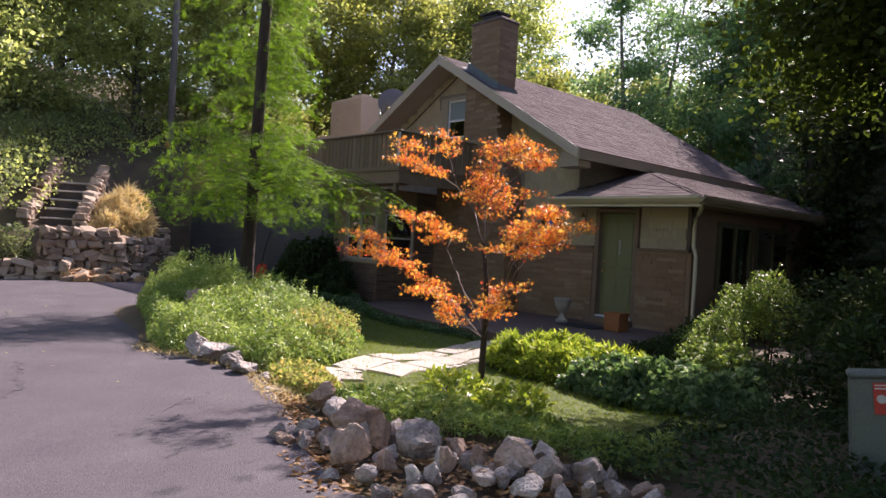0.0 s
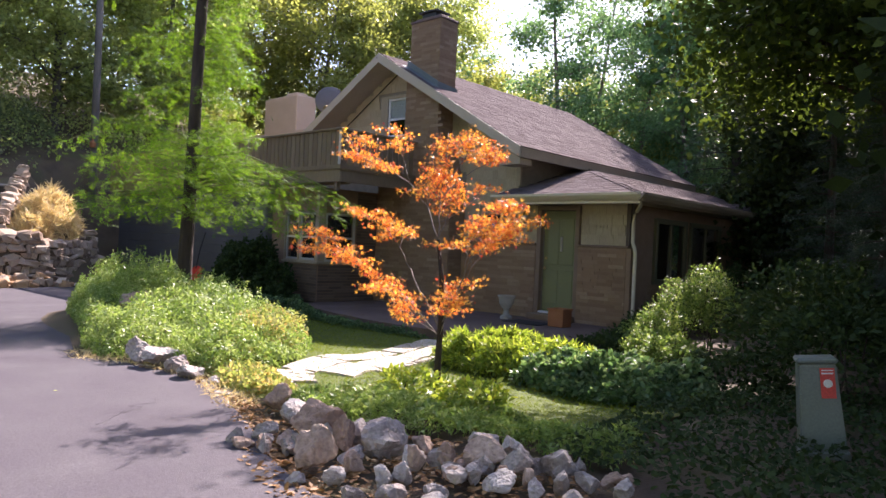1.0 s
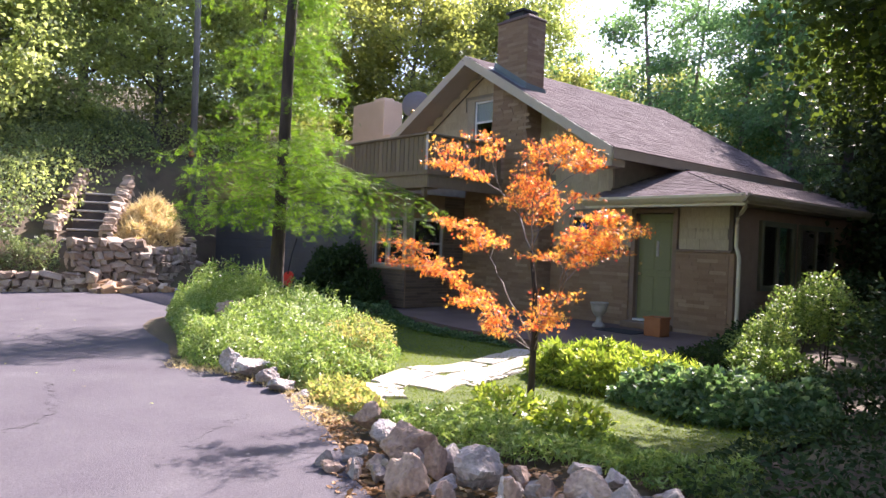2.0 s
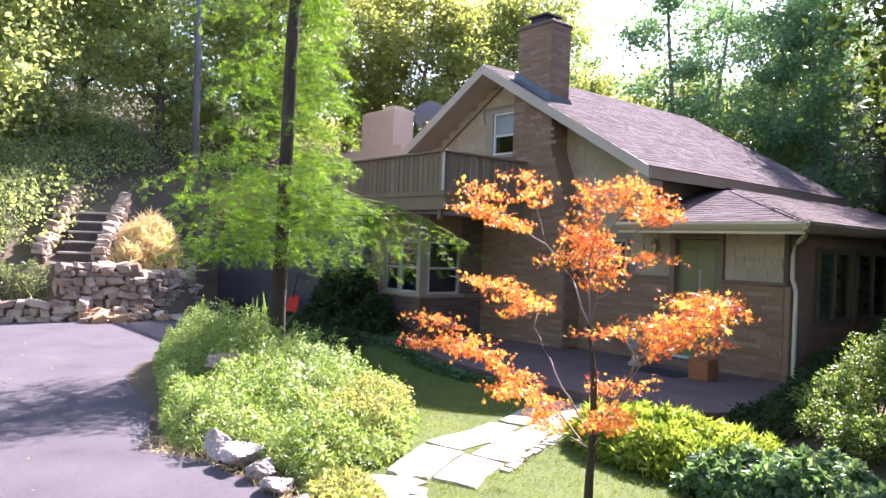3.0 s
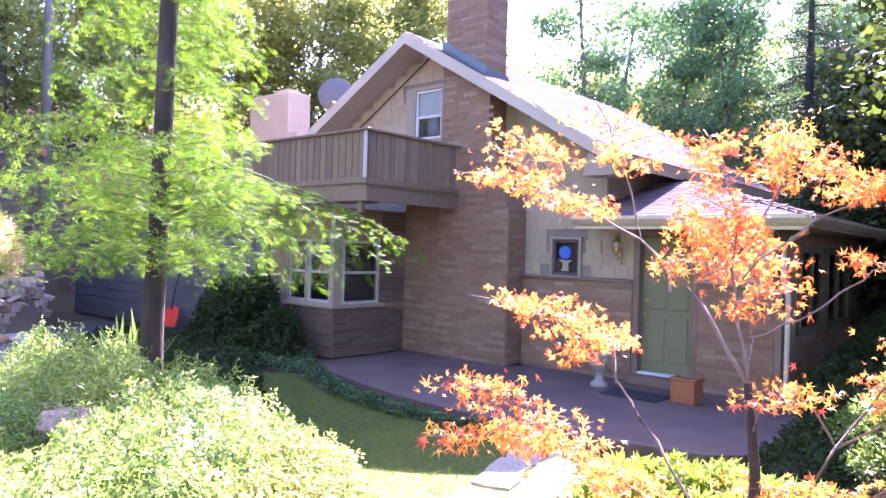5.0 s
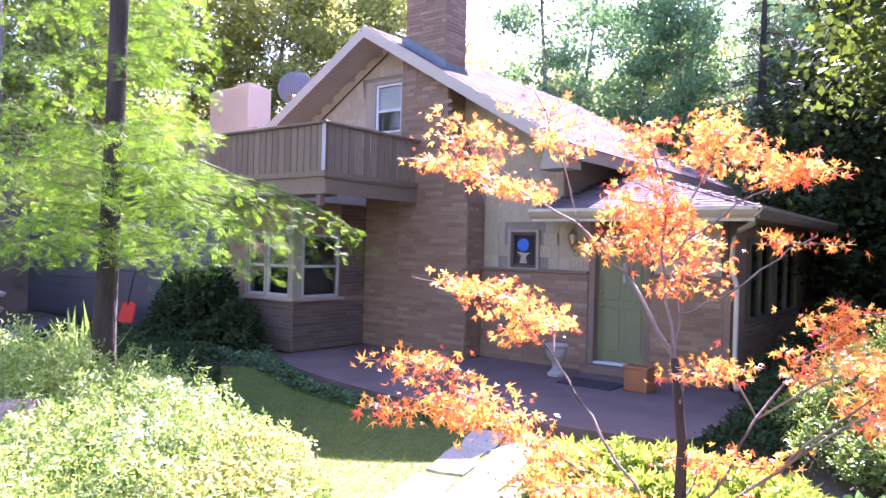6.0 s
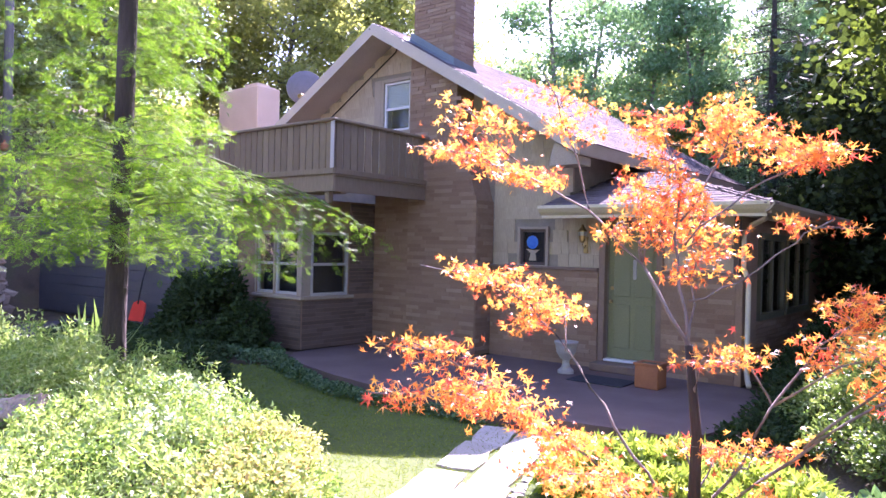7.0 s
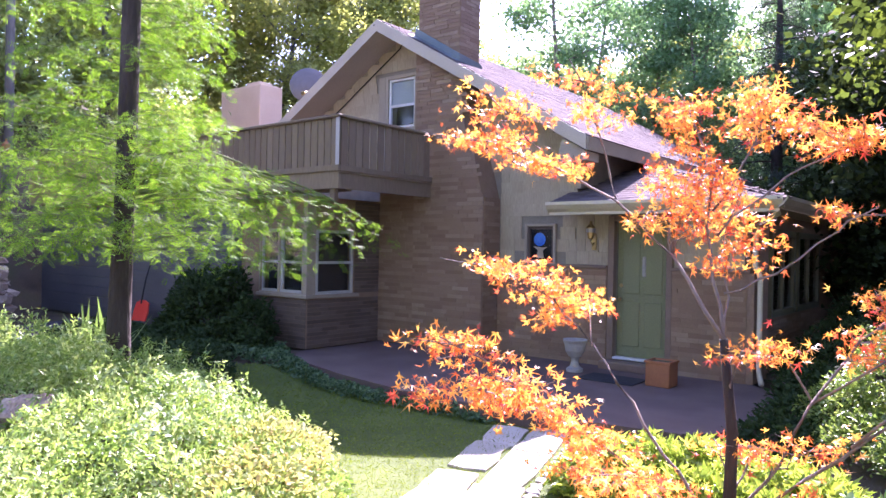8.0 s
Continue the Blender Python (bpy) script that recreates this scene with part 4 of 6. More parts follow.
def bed(name, label, category, outline, height, n, size, shape, mat, seed, up=0.5, bumps=0.5):
    """A low planting over an outline: one 'stuff' mesh of leaves."""
    nr = np.random.default_rng(seed)
    poly = np.array(outline)
    lo, hi = poly.min(0), poly.max(0)
    pts = []
    while len(pts) < n:
        q = nr.uniform(lo, hi, (n, 2))
        inside = np.zeros(n, bool)
        edge = np.full(n, 9.0)
        for i in range(len(poly)):
            a, b = poly[i], poly[(i + 1) % len(poly)]
            cond = ((a[1] > q[:, 1]) != (b[1] > q[:, 1])) & (q[:, 0] < (b[0] - a[0]) * (q[:, 1] - a[1]) / (b[1] - a[1] + 1e-12) + a[0])
            inside ^= cond
            ab = b - a
            u = np.clip(((q - a) @ ab) / (ab @ ab), 0, 1)
            edge = np.minimum(edge, np.linalg.norm(q - a - u[:, None] * ab, axis=1))
        for p, e in zip(q[inside], edge[inside]):
            h = height(p[0], p[1]) if callable(height) else height
            h *= min(1.0, 0.35 + e / max(0.05, h * 0.9)) * (1 + bumps * (0.65 * noise.noise(Vector((p[0] * 2.2, p[1] * 2.2, seed))) + 0.5 * noise.noise(Vector((p[0] * 6.5, p[1] * 6.5, seed)))))
            pts.append((p[0], p[1], ground_z(p[0], p[1]) + h * (1 - 0.55 * nr.random() ** 2.2)))
    pts = pts[:n]
    ob = new(name, leaves(name, pts, size, shape, mat, seed, up))
    return tagged(ob, label, category, kind="stuff")


MOUND = [(2.2, -8.35), (1.2, -8.5), (0.5, -8.85), (-0.1, -8.75), (-1.2, -8.4), (-2.7, -8.0), (-4.2, -7.3), (-5.0, -6.6), (-4.2, -5.8), (-2.8, -5.5), (-1.2, -5.7), (0.1, -6.0), (1.1, -6.5), (1.9, -7.3)]
bed("ground_cover", "variegated green and white ground cover over the bed", "ground cover", MOUND, lambda x, y: (0.29 if x < 0.4 else 0.24) * (1 - 0.75 * math.exp(-((x + 0.95) ** 2 + (y + 8.0) ** 2) / 0.16)), 52000, 0.036, "oval", M_COVER, 101, 0.2, 1.8)
bed("tall_weeds", "taller leafy weeds rising out of the ground cover", "weeds", MOUND, lambda x, y: (0.4 if x < -0.5 else 0.28) * (1 - 0.8 * math.exp(-((x + 0.95) ** 2 + (y + 8.0) ** 2) / 0.16)), 46000, 0.06, "lance", M_COVER, 131, 0.0, 1.9)
VARIEGATED = [(-2.4, -5.8), (-0.9, -5.9), (0.1, -6.5), (0.5, -7.2), (0.5, -7.9), (-0.2, -7.6), (-0.6, -6.9), (-1.4, -6.4), (-2.5, -6.2)]
bed("goutweed", "white-edged variegated leaves among the ground cover", "ground cover", VARIEGATED, lambda x, y: 0.3 if x < 0.4 else 0.25, 5500, 0.04, "oval", M_VARIEG, 101, 0.35, 1.8)
HEDGE = [(1.75, -4.6), (2.3, -4.15), (3.2, -4.0), (3.9, -4.1), (4.0, -5.3), (3.2, -5.5), (2.3, -5.35), (1.85, -5.1)]
bed("fern_hedge", "low bright yellow-green leafy hedge along the lawn", "hedge", HEDGE, 0.36, 18000, 0.1, "lance", M_FERN, 103, 0.1, 0.8)
PERENNIALS = [(3.6, -4.15), (4.3, -4.2), (5.3, -4.6), (5.6, -5.1), (5.2, -5.75), (4.4, -5.75), (3.5, -5.6), (3.3, -5.0)]
bed("perennial_clump", "low blue-green leafy perennials beside the hedge", "plant", PERENNIALS, 0.3, 14000, 0.08, "oval", M_BLUEGREEN, 127, 0.3, 1.0)
ROCKBED = [(3.3, -8.6), (3.7, -8.7), (4.2, -8.75), (4.7, -8.6), (5.1, -8.35), (5.5, -8.1), (6.0, -7.9), (6.0, -7.4), (5.0, -7.5), (4.2, -7.8), (3.6, -8.2)]
bed("rock_bed_shrubs", "low green shrubs planted behind the boulders", "shrub", ROCKBED, 0.12, 15000, 0.055, "lance", M_COVER, 105, 0.3, 1.4)
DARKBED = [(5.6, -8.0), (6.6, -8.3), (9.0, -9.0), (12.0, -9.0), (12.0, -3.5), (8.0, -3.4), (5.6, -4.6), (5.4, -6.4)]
bed("dark_ground_cover", "ground cover under the trees, leaves darkened for shade", "ground cover", DARKBED, lambda x, y: 0.16 - 0.12 * math.exp(-((x - 6.9) ** 2 + (y + 6.7) ** 2) / 0.3), 22000, 0.055, "oval", M_SHADECOVER, 107, 0.5)
bush("round_shrub", "rounded green shrub with small leaves brightened for sun", "shrub", [(3.4, -1.95, 0.1, 0.42, 0.45, 0.4), (3.8, -1.85, 0.4, 0.45, 0.45, 0.6), (4.1, -1.7, 0.62, 0.36, 0.4, 0.6), (3.7, -2.5, 0.0, 0.45, 0.4, 0.3), (4.1, -2.9, 0.0, 0.4, 0.45, 0.28)], 17000, 0.042, "oval", M_SUNROUND, 109)
bush("dark_shrub", "low shrub against the side wall, leaves darkened for shade", "shrub", [(2.9, -2.6, -0.15, 0.4, 0.5, 0.3), (2.95, -1.8, -0.05, 0.4, 0.5, 0.32), (3.0, -1.1, 0.1, 0.45, 0.5, 0.4), (2.75, 0.1, 0.2, 0.5, 0.5, 0.4), (2.85, 1.3, 0.35, 0.5, 0.7, 0.5), (2.9, 2.7, 0.5, 0.5, 0.8, 0.7)], 13000, 0.06, "oval", M_SHADECOVER, 121)
bush("dark_shrub", "dense yew-like shrub, leaves darkened for shade", "shrub", [(5.95, -3.5, 0.55, 0.85, 0.8, 0.75), (6.5, -4.5, 0.4, 0.7, 0.7, 0.55), (5.9, -2.3, 0.5, 0.7, 0.7, 0.8), (5.5, -4.5, 0.05, 0.6, 0.5, 0.36)], 9000, 0.07, "oval", M_SHADECOVER, 119)
# Leafy mass stands where there is mostly darkness below the bay.
bush("dark_shrub", "dense shrub filling the darkness against the lower wall", "shrub", [(-6.2, -2.95, 0.5, 0.6, 0.5, 0.7), (-5.75, -2.8, 0.85, 0.35, 0.35, 0.5), (-5.2, -2.75, 0.3, 0.45, 0.4, 0.5), (-6.7, -2.9, 0.5, 0.45, 0.4, 0.7), (-5.5, -3.2, 0.1, 0.5, 0.4, 0.32), (-6.5, -3.3, 0.1, 0.6, 0.4, 0.38), (-4.8, -3.0, 0.05, 0.35, 0.3, 0.3)], 15000, 0.075, "oval", M_SHADECOVER, 111)
bed("bank_undergrowth", "leafy green bushes on the bank beside the stone steps", "undergrowth", [(-10.9, -14), (-10.9, -8.6), (-12.2, -8.0), (-14.2, -6.9), (-16, -5.6), (-18, -3), (-20, -3), (-20, -14)], 1.1, 44000, 0.085, "oval", M_BANK, 117, 0.35)
bed("slope_undergrowth", "tangled green undergrowth covering the wooded slope", "undergrowth", [(-11.2, -14), (-11.2, -7.4), (-13, -6.6), (-15.5, -5), (-17, -3), (-17, 6), (-12, 12), (-4, 14), (4, 14), (4, 26), (-34, 26), (-34, -16)], 1.0, 90000, 0.115, "diamond", M_WOOD1, 113, 0.3)
bed("yard_undergrowth", "undergrowth with shade-darkened leaves under the side yard trees", "undergrowth", [(4.2, -1.8), (6, -3.0), (13, -3.0), (16, 8), (6, 14), (3.4, 10), (3.6, 1.5)], 0.9, 14000, 0.14, "oval", M_SHADELEAF, 115, 0.3)


# ---- house details ----
M_OLIVE = material("olive_paint", [(0.1, 0.095, 0.05), (0.13, 0.12, 0.065)], 0.6, 2, 0.08)
M_BROWN = material("dark_brown_trim", [(0.075, 0.05, 0.035), (0.10, 0.07, 0.05)], 0.65, 3, 0.1)
# Darker copy of M_WHITE: the under-deck shade is put into the paint.
M_SHADEWHITE = material("shaded_white_paint", [(0.36, 0.34, 0.31), (0.44, 0.42, 0.38)], 0.6, 4, 0.1)
M_CURTAIN = material("pale_curtain", [(0.6, 0.6, 0.6), (0.7, 0.7, 0.7)], 0.9, 5, 0.1, stretch=(8, 8, 0.3))
M_BLUE = material("blue_glass", [(0.02, 0.10, 0.42), (0.04, 0.2, 0.6)], 0.2, 8, 0.0)


def ring(x0, x1, y0, y1, z0, z1, w):
    """Frame bars round an opening in the plane of x."""
    return [(x0, x0 + w, y0, y1, z0, z1), (x1 - w, x1, y0, y1, z0, z1), (x0 + w, x1 - w, y0, y1, z0, z0 + w), (x0 + w, x1 - w, y0, y1, z1 - w, z1)]


def ring_y(x0, x1, y0, y1, z0, z1, w):
    return [(x0, x1, y0, y0 + w, z0, z1), (x0, x1, y1 - w, y1, z0, z1), (x0, x1, y0 + w, y1 - w, z0, z0 + w), (x0, x1, y0 + w, y1 - w, z1 - w, z1)]


def window(opening, y, white=True, mid=None, trim=0.07, paint=None):
    x0, x1, z0, z1 = opening
    w = part("window", boxes(*ring(x0 - trim, x1 + trim, y - 0.045, y + 0.01, z0 - trim, z1 + trim, trim), bevel=0.006), M_TRIM, house)
    part("frame", boxes(*ring(x0, x1, y - 0.01, y + 0.05, z0, z1, 0.045), bevel=0.005), (paint or M_WHITE) if white else M_BROWN, w, "white window frame" if white else "brown window frame")
    if mid:
        part("meeting_rail", boxes((x0 + 0.045, x1 - 0.045, y + 0.0, y + 0.045, mid - 0.02, mid + 0.025)), paint or M_WHITE, w)
    p = part("pane", boxes((x0 + 0.04, x1 - 0.04, y + 0.022, y + 0.03, z0 + 0.04, z1 - 0.04)), M_GLASS, w)
    p.visible_shadow = False
    return w


uw = window(UPWIN, 0.0, True, 4.42)
part("curtain", boxes((-4.69, -4.10, 0.045, 0.052, 4.40, 4.9)), M_CURTAIN, uw, "pale drawn blind")
part("trim_board", boxes((-4.98, -4.805, -0.04, 0.0, 3.0, 5.0), bevel=0.005), M_TRIM, uw)
sw = window(SWIN, -0.005, False, None, 0.045)
disc = lathe([(0.001, -0.004), (0.085, -0.004), (0.11, 0.0), (0.085, 0.004), (0.001, 0.004)], 14)
bmesh.ops.transform(disc, matrix=pose(-1.34, 0.012, 1.90, 90), verts=disc.verts)
part("blue_ornament", disc, M_BLUE, sw, "round blue glass ornament hanging in the pane")
part("figurine", prism([(-1.40, 0.01, 1.60), (-1.26, 0.01, 1.60), (-1.28, 0.01, 1.72), (-1.20, 0.01, 1.78), (-1.30, 0.01, 1.77), (-1.46, 0.01, 1.79), (-1.37, 0.01, 1.72)], (0, 0.006, 0)), M_TRIM, sw)
# Black sheet close behind the pane stands in for the unlit room.
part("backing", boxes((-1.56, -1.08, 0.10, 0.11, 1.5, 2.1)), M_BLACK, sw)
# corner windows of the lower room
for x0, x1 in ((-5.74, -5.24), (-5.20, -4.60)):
    window((x0, x1, 0.92, 2.0), LOW + 0.02, True, 1.44, 0.02, M_SHADEWHITE)
cw = part("window", boxes(*ring_y(-4.55, -4.485, -1.98, -1.12, 0.9, 2.0, 0.05), bevel=0.005), M_SHADEWHITE, house)
part("meeting_rail", boxes((-4.54, -4.49, -1.93, -1.17, 1.42, 1.465)), M_SHADEWHITE, cw)
part("pane", boxes((-4.522, -4.514, -1.94, -1.16, 0.94, 1.96)), M_GLASS, cw).visible_shadow = False
part("sill", boxes((-5.8, -4.44, LOW - 0.06, LOW - 0.002, 0.84, 0.90), (-4.498, -4.44, LOW, -1.0, 0.84, 0.90), bevel=0.008), M_TRIM, house)
part("corner_board", boxes((-4.59, -4.49, LOW - 0.012, LOW + 0.19, 0.9, 2.56), bevel=0.005), M_TRIM, house)
part("wall", boxes((-14.5, -14.34, LOW + 0.17, 3.6, 0, 2.8)), M_PLASTER, house)
# Black sheets behind the corner panes replace a dark, unlit interior.
part("backing", boxes((-5.9, -4.67, LOW + 0.17, LOW + 0.18, 0.85, 2.05), (-4.69, -4.68, LOW + 0.185, -1.0, 0.85, 2.05)), M_BLACK, cw, "black sheet in place of the unlit room")
# side windows
for y0, y1 in ((1.05, 2.5), (2.68, 4.35)):
    swd = part("window", boxes(*ring_y(1.85, 1.94, y0, y1, 0.8, 2.1, 0.10), (1.86, 1.93, (y0 + y1) / 2 - 0.04, (y0 + y1) / 2 + 0.04, 0.9, 2.0), bevel=0.006), M_OLIVE, house, "olive-framed side window")
    part("pane", boxes((1.885, 1.893, y0 + 0.08, y1 - 0.08, 0.88, 2.02)), M_GLASS, swd).visible_shadow = False
# front door
door = part("door", boxes((0.005, 0.795, 0.06, 0.10, 0.16, 2.17), bevel=0.004), M_GREENDOOR, house, "olive green panelled front door, shut")
for x0, x1, z0, z1 in ((0.10, 0.36, 0.32, 0.98), (0.44, 0.70, 0.32, 0.98), (0.10, 0.36, 1.10, 2.02), (0.44, 0.70, 1.10, 2.02)):
    part("panel", boxes((x0, x1, 0.048, 0.061, z0, z1), bevel=0.006), M_GREENDOOR, door)
kb = lathe([(0.012, 0), (0.012, 0.03), (0.028, 0.04), (0.03, 0.055), (0.018, 0.068)], 12)
bmesh.ops.transform(kb, matrix=pose(0.07, 0.06, 1.02, 90), verts=kb.verts)
part("knob", kb, M_BRASS, door, "brass door knob")
lk = lathe([(0.03, 0), (0.03, 0.012), (0.02, 0.02)], 12)
bmesh.ops.transform(lk, matrix=pose(0.07, 0.06, 1.22, 90), verts=lk.verts)
part("lock", lk, M_BRASS, door)
part("knocker", boxes((0.40, 0.455, 0.03, 0.06, 1.36, 1.66), bevel=0.012), M_URN, door, "pale oblong door ornament")
part("threshold", boxes((-0.02, 0.82, -0.06, 0.12, 0.12, 0.155), bevel=0.006), M_WHITE, door, "pale metal threshold")
frame_bm = boxes((-0.10, -0.002, -0.075, 0.12, 0.0, 2.26), (0.802, 0.89, -0.075, 0.12, 0.0, 2.26), (-0.002, 0.802, -0.075, 0.12, 2.182, 2.26), bevel=0.006)
part("door_frame", frame_bm, M_FRAME, door, "brown-tan door frame")
part("step", boxes((-0.1, 0.88, -0.34, -0.08, 0.0, 0.115), bevel=0.012), M_FRAME, house, "low wooden step at the door")
# wainscot backing and ledges
wl = part("wainscot", boxes((-2.08, -0.102, -0.085, 0.018, 0, 1.47)), M_MORTAR, house, "brick wainscot")
wr = part("wainscot", boxes((0.892, 1.91, -0.085, 0.018, 0, 1.47), (1.905, 2.0, -0.08, 0.6, 0, 1.47)), M_MORTAR, house, "brick wainscot")
part("ledge", boxes((-2.10, -0.102, -0.125, 0.0, 1.47, 1.515), bevel=0.008), M_FRAME, wl)
part("ledge", boxes((0.892, 1.955, -0.125, 0.02, 1.47, 1.515), bevel=0.008), M_FRAME, wr)
part("corner_board", boxes((1.86, 1.935, -0.03, 0.05, 1.515, 2.30), bevel=0.005), M_BROWN, house)
part("corner_board", boxes((-0.70, -0.60, -0.03, 0.03, 2.70, 3.28)), M_TRIM, house)
# bars where the house number hangs
plate = thing("house_number", "small dark numerals on the siding beside the door", "sign")
for i in range(4):
    part("bar", boxes((1.24 + i * 0.075, 1.252 + i * 0.075, -0.045, -0.03, 1.84, 1.90)), M_TRIM, plate)
# wall lantern
lamp = thing("wall_lantern", "aged brass wall lantern beside the door", "lamp")
part("backplate", boxes((-0.38, -0.30, -0.06, -0.035, 1.74, 2.0), bevel=0.01), M_BRASS, lamp)
part("arm", tubes("arm", [([(-0.34, -0.05, 1.86), (-0.34, -0.10, 1.82), (-0.34, -0.16, 1.86), (-0.34, -0.17, 1.93)], [0.011, 0.011, 0.011, 0.011])], M_BRASS, 7), M_BRASS, lamp)
lb = lathe([(0.02, 1.90), (0.045, 1.93), (0.075, 2.08), (0.03, 2.13), (0.01, 2.18)], 8)
bmesh.ops.transform(lb, matrix=Matrix.Translation((-0.34, -0.17, 0)), verts=lb.verts)
part("lantern", lb, M_BRASS, lamp)
gl = lathe([(0.04, 1.945), (0.068, 2.07)], 8)
bmesh.ops.transform(gl, matrix=Matrix.Translation((-0.34, -0.17, 0)) @ Matrix.Diagonal((1.12, 1.12, 1, 1)), verts=gl.verts)
part("shade", gl, M_URN, lamp, "frosted glass shade")
# downspout
part("downspout", tubes("downspout", [([(2.40, -0.60, 2.34), (2.38, -0.52, 2.24), (2.10, -0.10, 2.16), (2.0, -0.02, 2.08), (1.985, 0.0, 1.95), (1.985, 0.0, 1.58), (2.03, -0.02, 1.50), (2.06, -0.03, 1.40), (2.06, -0.03, 0.22), (2.10, -0.12, 0.10), (2.16, -0.28, 0.06)], [0.036] * 11)], M_CREAM, 8), M_CREAM, house, "cream metal downspout")
# cable along the soffit and dish on the roof
part("cable", tubes("cable", [([(-4.55, -0.66, 5.80), (-4.2, -0.2, 5.62), (-4.45, -0.03, 5.5), (-5.2, -0.03, 5.05), (-5.9, -0.03, 4.62), (-6.6, -0.03, 4.2), (-7.2, -0.03, 3.85)], [0.012] * 7)], M_BLACK, 5), M_BLACK, house, "black cable under the roof edge")
dish = thing("satellite_dish", "grey satellite dish on a short roof mast", "satellite dish")
db = lathe([(0.02, 0.10), (0.15, 0.085), (0.28, 0.05), (0.40, 0.0), (0.41, 0.005), (0.40, 0.012), (0.28, 0.06), (0.15, 0.095), (0.02, 0.112)], 28)
bmesh.ops.transform(db, matrix=pose(-7.62, 0.42, 5.30, 78, 0, 45), verts=db.verts)
part("reflector", db, material("dish_grey", [(0.12, 0.1, 0.09), (0.16, 0.135, 0.125)], 0.5, 3, 0.05), dish)
part("mast", tubes("mast", [([(-7.6, 0.62, 4.0), (-7.6, 0.62, 5.2), (-7.6, 0.52, 5.3)], [0.03, 0.03, 0.025])], M_DARKMETAL, 8), M_DARKMETAL, dish)
part("feed_arm", tubes("feed_arm", [([(-7.62, 0.42, 4.95), (-7.3, 0.08, 5.0)], [0.015, 0.012])], M_DARKMETAL, 6), M_DARKMETAL, dish)
part("receiver", boxes((-7.36, -7.24, 0.0, 0.1, 4.97, 5.05), bevel=0.01), M_BRASS, dish)

# ---- things on the patio ----
urn = thing("garden_urn", "pale cast stone urn standing beside the door", "urn", at=(-0.22, -0.82, 0))
part("bowl", lathe([(0.06, 0.20), (0.09, 0.22), (0.14, 0.30), (0.155, 0.40), (0.175, 0.44), (0.175, 0.46), (0.14, 0.46), (0.12, 0.40), (0.01, 0.36)]), M_URN, urn)
part("foot", lathe([(0.12, 0.0), (0.12, 0.04), (0.07, 0.08), (0.05, 0.15), (0.06, 0.20)]), M_URN, urn)
pl = thing("planter_box", "square terracotta-coloured planter box on the patio", "planter", at=(1.12, -0.98, 0))
part("body", boxes((-0.16, 0.16, -0.15, 0.15, 0.0, 0.30), bevel=0.01), M_TERRA, pl)
part("rim", boxes((-0.175, 0.175, -0.165, -0.12, 0.30, 0.33), (-0.175, 0.175, 0.12, 0.165, 0.30, 0.33), (-0.175, -0.13, -0.12, 0.12, 0.30, 0.33), (0.13, 0.175, -0.12, 0.12, 0.30, 0.33), bevel=0.004), M_TERRA, pl)
part("soil", boxes((-0.13, 0.13, -0.12, 0.12, 0.30, 0.312)), M_SOIL, pl)
mat_bm = boxes((0.06, 0.86, -1.32, -0.78, 0.001, 0.018), bevel=0.005)
tagged(part("doormat", mat_bm, M_BLACK), "black rubber doormat on the patio", "doormat")
sh = thing("snow_shovel", "red plastic snow shovel leaning on the garage wall", "shovel")
bl = prism([(-0.20, 0, 0.0), (0.20, 0, 0.0), (0.21, 0.03, 0.18), (0.18, 0.05, 0.36), (0.05, 0.055, 0.42), (-0.05, 0.055, 0.42), (-0.18, 0.05, 0.36), (-0.21, 0.03, 0.18)], (0, 0.03, 0))
bmesh.ops.transform(bl, matrix=pose(-8.95, -2.72, 0.16, -8, 0, 10), verts=bl.verts)
part("blade", bl, M_RED, sh)
part("shaft", tubes("shaft", [([(-8.95, -2.66, 0.5), (-8.92, -2.58, 1.0), (-8.89, -2.46, 1.45)], [0.015, 0.015, 0.015])], M_BLACK, 7), M_BLACK, sh)

# ---- utility pedestal ----
def flared(wx, wy, bx, by, z0, z1):
    """A pedestal body, narrower at the top than at the foot."""
    bm = bmesh.new()
    lo = [bm.verts.new((sx * bx, sy * by, z0)) for sx, sy in ((-1, -1), (1, -1), (1, 1), (-1, 1))]
    hi = [bm.verts.new((sx * wx, sy * wy, z1)) for sx, sy in ((-1, -1), (1, -1), (1, 1), (-1, 1))]
    bm.faces.new(lo[::-1])
    bm.faces.new(hi)
    for k in range(4):
        bm.faces.new((lo[k], lo[(k + 1) % 4], hi[(k + 1) % 4], hi[k]))
    bmesh.ops.bevel(bm, geom=bm.edges[:], offset=0.012, segments=2, affect="EDGES")
    return bm


ub = thing("utility_box", "grey-green metal utility pedestal with a red notice", "utility box", at=(6.77, -6.2, -0.05))
ub.rotation_euler = (0, radians(-6.5), radians(22))
part("body", flared(0.122, 0.1, 0.152, 0.12, 0.04, 0.68), M_UBOX, ub)
part("lid", boxes((-0.135, 0.135, -0.11, 0.11, 0.68, 0.725), bevel=0.015), M_UBOX, ub)
part("base", boxes((-0.165, 0.165, -0.13, 0.13, 0.0, 0.06), bevel=0.01), M_UBOX, ub)
nt = part("notice", boxes((0.01, 0.105, -0.118, -0.1145, 0.44, 0.655)), M_STICKER, ub, "red notice with pale marks")
part("bar", boxes((0.02, 0.095, -0.1205, -0.1182, 0.635, 0.642), (0.02, 0.095, -0.1205, -0.1182, 0.612, 0.622)), M_WHITE, nt)
rg = lathe([(0.024, 0), (0.03, 0), (0.03, 0.002), (0.024, 0.002)], 16)
bmesh.ops.transform(rg, matrix=pose(0.057, -0.1185, 0.545, 90), verts=rg.verts)
